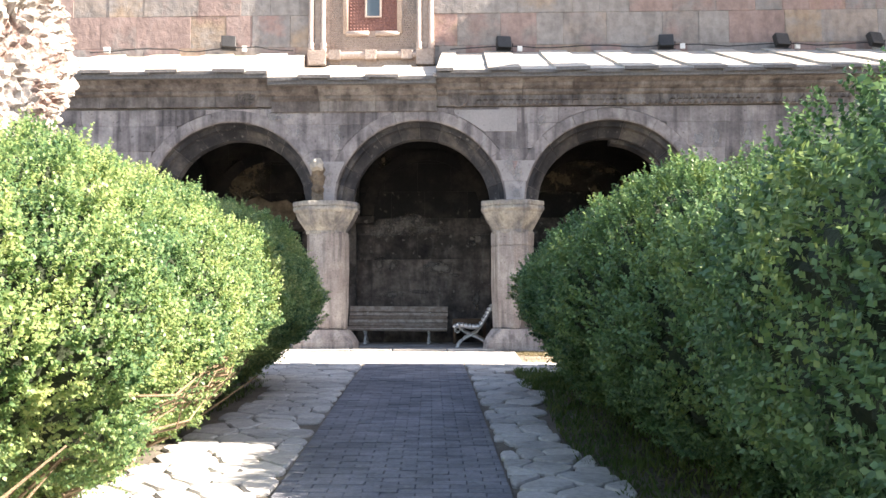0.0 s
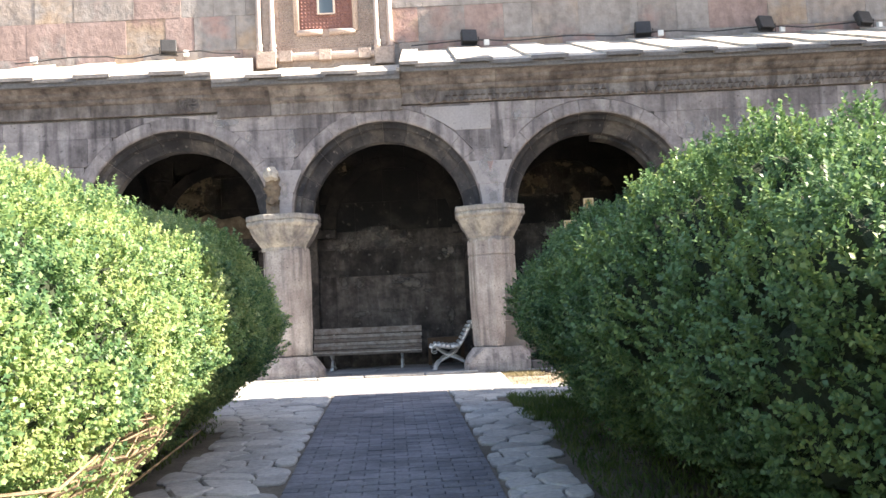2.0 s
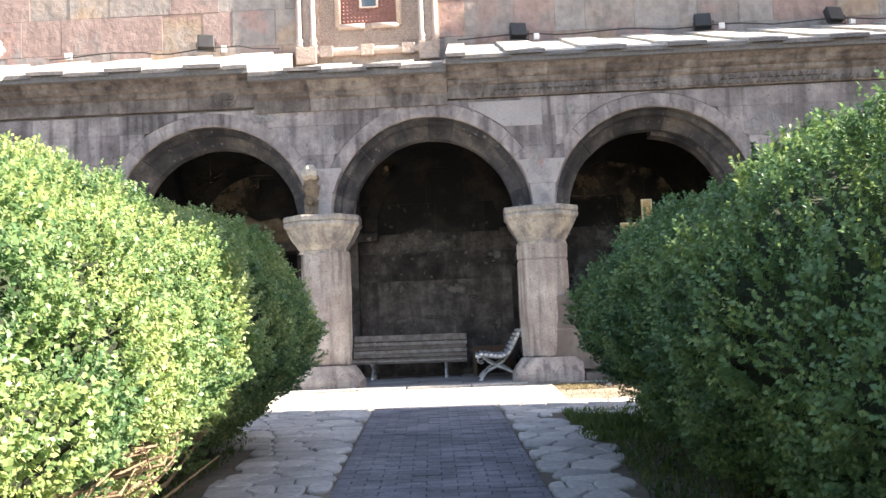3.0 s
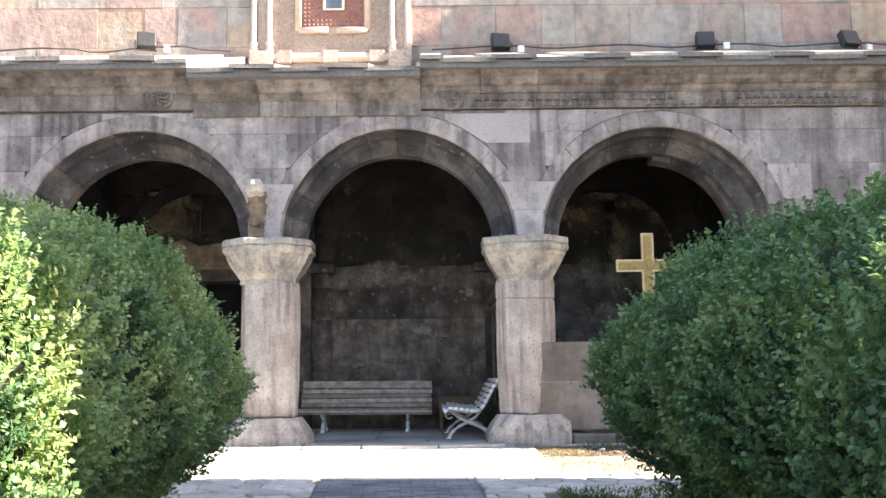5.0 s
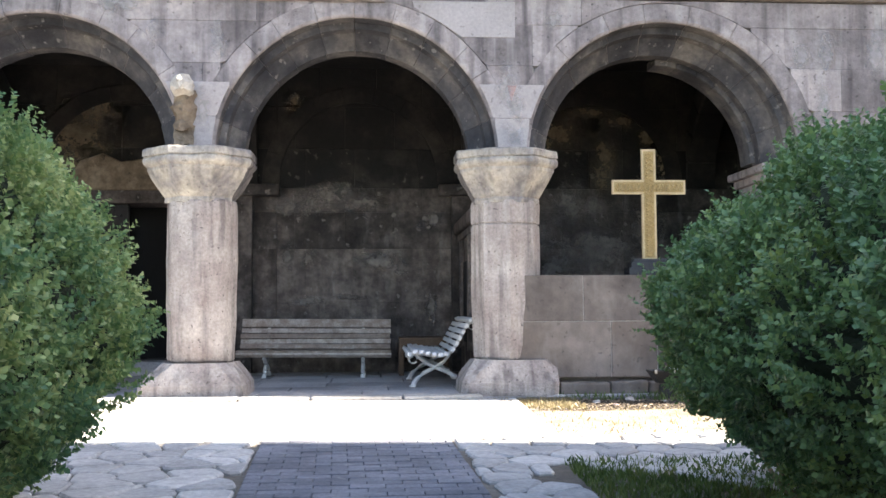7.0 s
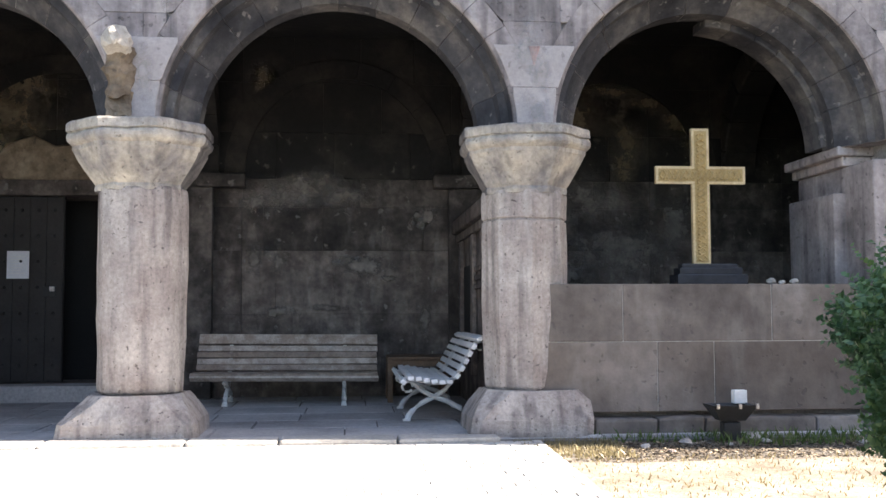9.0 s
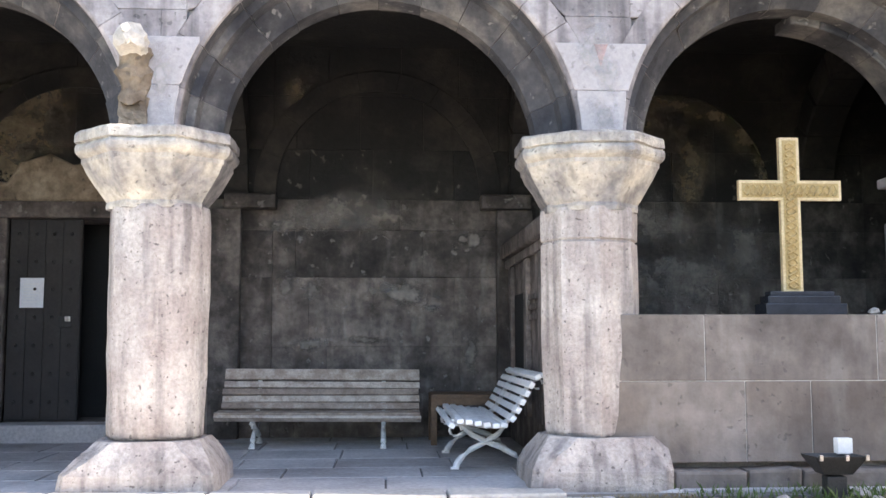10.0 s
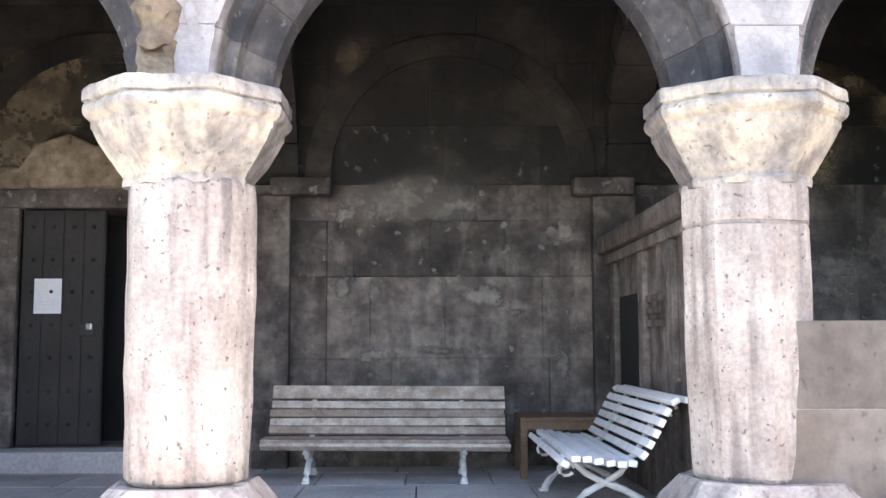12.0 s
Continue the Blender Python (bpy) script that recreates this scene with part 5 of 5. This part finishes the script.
hedge("sunlit bright green clipped box hedge beside the path", -2.32, 1.2, 4.8, 1.42, 0.95, 1.12, 1, 11, 60000, LEAF, size=0.025)
hedge("sunlit bright green clipped box hedge with bare twigs below", -2.06, 3.5, 9.4, 1.50, 0.93, 1.07, 1, 12, 450000, LEAF, size=0.0215, bare=(5.7, 7.7, -0.17, -0.05))
hedge("shaded dark green rounded box hedge near the porch", -2.27, 8.0, 12.7, 1.45, 0.90, 1.12, 1, 13, 260000, LEAF, size=0.0245)
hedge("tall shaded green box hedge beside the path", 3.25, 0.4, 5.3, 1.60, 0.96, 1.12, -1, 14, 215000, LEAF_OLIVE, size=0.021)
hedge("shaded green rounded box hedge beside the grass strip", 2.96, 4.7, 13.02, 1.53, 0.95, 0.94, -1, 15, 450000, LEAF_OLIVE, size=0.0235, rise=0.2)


# ---------- grass ----------
def grass(name, label, regions, count, material, seed, h=0.09):
    r = random.Random(seed)
    vs, fs = [], []
    for k in range(count):
        x0, x1, y0, y1 = regions[k % len(regions)]
        x, y = r.uniform(x0, x1), r.uniform(y0, y1)
        z = gz(min(y, 16.9)) - 0.03
        a = r.uniform(0, 6.283)
        hh = h * r.uniform(0.5, 1.4)
        dx, dy = 0.006 * math.cos(a), 0.006 * math.sin(a)
        lx, ly = r.gauss(0, 0.35) * hh, r.gauss(0, 0.35) * hh
        b = len(vs)
        vs += [(x - dx, y - dy, z), (x + dx, y + dy, z), (x + lx * 0.4 + dx * 0.7, y + ly * 0.4 + dy * 0.7, z + hh * 0.6), (x + lx, y + ly, z + hh)]
        fs += [(b, b + 1, b + 2), (b, b + 2, b + 3)]
    return tagged(mesh_object(name, vs, fs, material), label, "grass", kind="stuff")


grass("grass", "short green grass beside the flagstones", [(1.45, 2.6, 11.2, 13.4), (1.58, 2.8, 7.0, 11.4), (1.74, 2.8, 2.0, 7.2), (-2.4, -1.45, 3, 12)], 20000, GRASS, 5, 0.055)
grass("dry_grass", "dry yellowed grass and litter below the parapet", [(1.5, 5.2, 14.4, 16.1), (1.4, 2.2, 16.1, 16.9)], 3000, DRY, 6, 0.035)
grass("weeds", "small green weeds growing along the foot of the parapet", [(2.1, 4.6, 16.75, 17.08), (3.0, 4.4, 16.5, 17.0)], 800, GRASS, 8, 0.07)


def litter(name, label, region, count, material, seed):
    """Dead leaves, bark and grit, each a small bent chip lying on the soil."""
    r = random.Random(seed)
    x0, x1, y0, y1 = region
    vs, fs = [], []
    for k in range(count):
        x, y = r.uniform(x0, x1), r.uniform(y0, y1)
        a, s = r.uniform(0, 6.283), r.uniform(0.008, 0.026)
        c, d = math.cos(a) * s, math.sin(a) * s
        z = gz(min(y, 16.9)) - 0.035
        b = len(vs)
        h = [r.uniform(0, 0.016) for q in range(4)]
        vs += [(x - c, y - d, z + h[0]), (x + d * 0.5, y - c * 0.5, z + h[1]), (x + c, y + d, z + h[2]), (x - d * 0.5, y + c * 0.5, z + h[3])]
        fs += [(b, b + 1, b + 2), (b, b + 2, b + 3)]
    return tagged(mesh_object(name, vs, fs, material), label, "litter", kind="stuff")


litter("leaf_litter", "dead leaves and grit scattered on the dry soil", (1.5, 5.4, 14.3, 17.05), 9000, LITTER, 31)
# dark chips stand for the soil and for the dappled shade on it
litter("dark_litter", "dark dead leaves and soil crumbs carrying the dappled shade along the parapet", (1.9, 5.2, 16.0, 17.0), 6000, DARK_LITTER, 33)
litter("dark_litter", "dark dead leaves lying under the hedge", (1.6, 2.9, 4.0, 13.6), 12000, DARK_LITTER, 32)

# dry earth sheet whose pale tone also carries the sunlight on it
ev = [(1.3 + 0.25 * i, 14.42 + (15.9 + 0.2 * noise.noise(Vector((i * 0.4, 3, 1))) - 14.42) * j / 6) for j in range(7) for i in range(21)]
tagged(mesh_object("dry_earth", [(x, y, gz(y) - 0.018 + 0.012 * noise.noise(Vector((x * 3, y * 3, 5)))) for x, y in ev], [(j * 21 + i, j * 21 + i + 1, j * 21 + i + 22, j * 21 + i + 21) for j in range(6) for i in range(20)], SANDY), "pale dry earth beside the paving, brightened in colour for the sun", "ground", kind="structure")
for k in range(9):
    s = rnd.uniform(0.03, 0.07)
    bm = roughen(lathe(bmesh.new(), [(s * 0.6, 0), (s, s * 0.3), (s * 0.7, s * 0.8), (s * 0.2, s)], 8), 0.02, 14)
    x, y = rnd.uniform(2.2, 4.4), rnd.uniform(16.2, 16.95)
    tagged(part("fallen_stone", bm, RUBBLE), "small grey fallen stone lying on the dry soil", "stone", "fallen stones").matrix_world = pose(x, y, gz(y) - 0.035, 0, 0, rnd.uniform(0, 360))

# ---------- paving ----------
def voronoi_stones(x0f, x1f, y0, y1, sx, sy, seed):
    """Irregular flagstone outlines: cells of a jittered grid, cut by their neighbours."""
    r = random.Random(seed)
    ny = int((y1 - y0) / sy)
    pts = {}
    for j in range(-1, ny + 2):
        y = y0 + (j + 0.5) * sy
        a, b = x0f(y), x1f(y)
        n = max(1, round((b - a) / sx))
        for i in range(-1, n + 1):
            x = a + (i + 0.5 + (0.25 if j % 2 else -0.25)) * (b - a) / n
            pts[(i, j)] = (x + r.uniform(-0.42, 0.42) * sx, y + r.uniform(-0.42, 0.42) * sy)
    keys = list(pts)
    out = []
    for key in keys:
        p = Vector(pts[key])
        a, b = x0f(p.y), x1f(p.y)
        if not (a - 0.02 < p.x < b + 0.02 and y0 < p.y < y1):
            continue
        poly = [Vector((a, p.y - 1)), Vector((b, p.y - 1)), Vector((b, p.y + 1)), Vector((a, p.y + 1))]
        for other in keys:
            q = Vector(pts[other])
            if other == key or (q - p).length > 1.3:
                continue
            mid, nrm = (p + q) / 2, (q - p).normalized()
            new_poly = []
            for i in range(len(poly)):
                c, d = poly[i], poly[(i + 1) % len(poly)]
                dc, dd = (c - mid).dot(nrm), (d - mid).dot(nrm)
                if dc <= 0:
                    new_poly.append(c)
                if dc * dd < 0:
                    new_poly.append(c + (d - c) * (dc / (dc - dd)))
            poly = new_poly
            if len(poly) < 3:
                break
        if len(poly) >= 3:
            # keep corners that are apart
            clean = [v for i, v in enumerate(poly) if (v - poly[i - 1]).length > 0.03]
            if len(clean) >= 3:
                out.append(shrink(clean, 0.007))
    return out


paving = thing("pavement", "irregular pale flagstones bordering the brick path", "pavement", kind="structure")
pv = []
for f0, f1, seed in ((lambda y: min(px(y) - 1.55, -1.25 - 0.03 * (12 - y)) if y < 11.6 else -2.7, lambda y: px(y) - 0.705, 21), (lambda y: px(y) + 0.705, lambda y: px(y) + 1.32 + 0.12 * math.sin(y * 1.3) if y < 13.3 else 2.9, 22)):
    for poly in voronoi_stones(f0, f1, 1.5, 14.4, 0.31, 0.25, seed):
        y = sum(v.y for v in poly) / len(poly)
        # round the corners
        rp = []
        for i in range(len(poly)):
            a, b, c = poly[i - 1], poly[i], poly[(i + 1) % len(poly)]
            rp += [b + (a - b) * 0.17, b + (c - b) * 0.17]
        lift = rnd.uniform(0.0, 0.012)
        vs, fs = ring_stone(rp, lambda u, v, w, q=lift: (u, v, gz(v) - 0.055 + w + q), 0.05, 0.012)
        mesh_object("flagstone", vs, fs, FLAG, paving)

bricks = thing("road", "grey brick path laid in running bond", "path", kind="structure")
bl, bw = 0.205, 0.102
jv, jf, count = [], [], 0
sv, sf = [], []
y = -2.06
row = 0
while y < 16.72:
    a, b = (px(y) - 0.69, px(y) + 0.69) if y < 14.35 else (-4.4, 1.62)
    x = a - (bl / 2 if row % 2 else 0)
    while x < b:
        x0, x1 = max(a, x), min(b, x + bl)
        if x1 - x0 > 0.03:
            q = rnd.uniform(-0.004, 0.004)
            g = 0.0025
            poly = [(x0 + g, y + g), (x1 - g, y + g), (x1 - g, y + bw - g), (x0 + g, y + bw - g)]
            vs, fs = ring_stone(poly, lambda u, v, w: (u, v, gz(v) - 0.045 + w + q), 0.045, 0.004)
            # past the shade edge the bricks are paler, sunlight put into their colour
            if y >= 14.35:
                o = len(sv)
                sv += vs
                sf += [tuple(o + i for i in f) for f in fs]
            elif 10.2 < y < 14.35 and count < 300:
                mesh_object("brick", vs, fs, BRICK, bricks)
                count += 1
            else:
                o = len(jv)
                jv += vs
                jf += [tuple(o + i for i in f) for f in fs]
        x += bl
    y += bw
    row += 1
tagged(mesh_object("paving_bricks", jv, jf, BRICK_J, bricks), kind="stuff")
tagged(mesh_object("pale_paving_bricks", sv, sf, SUNLIT_BRICK, bricks), kind="stuff")
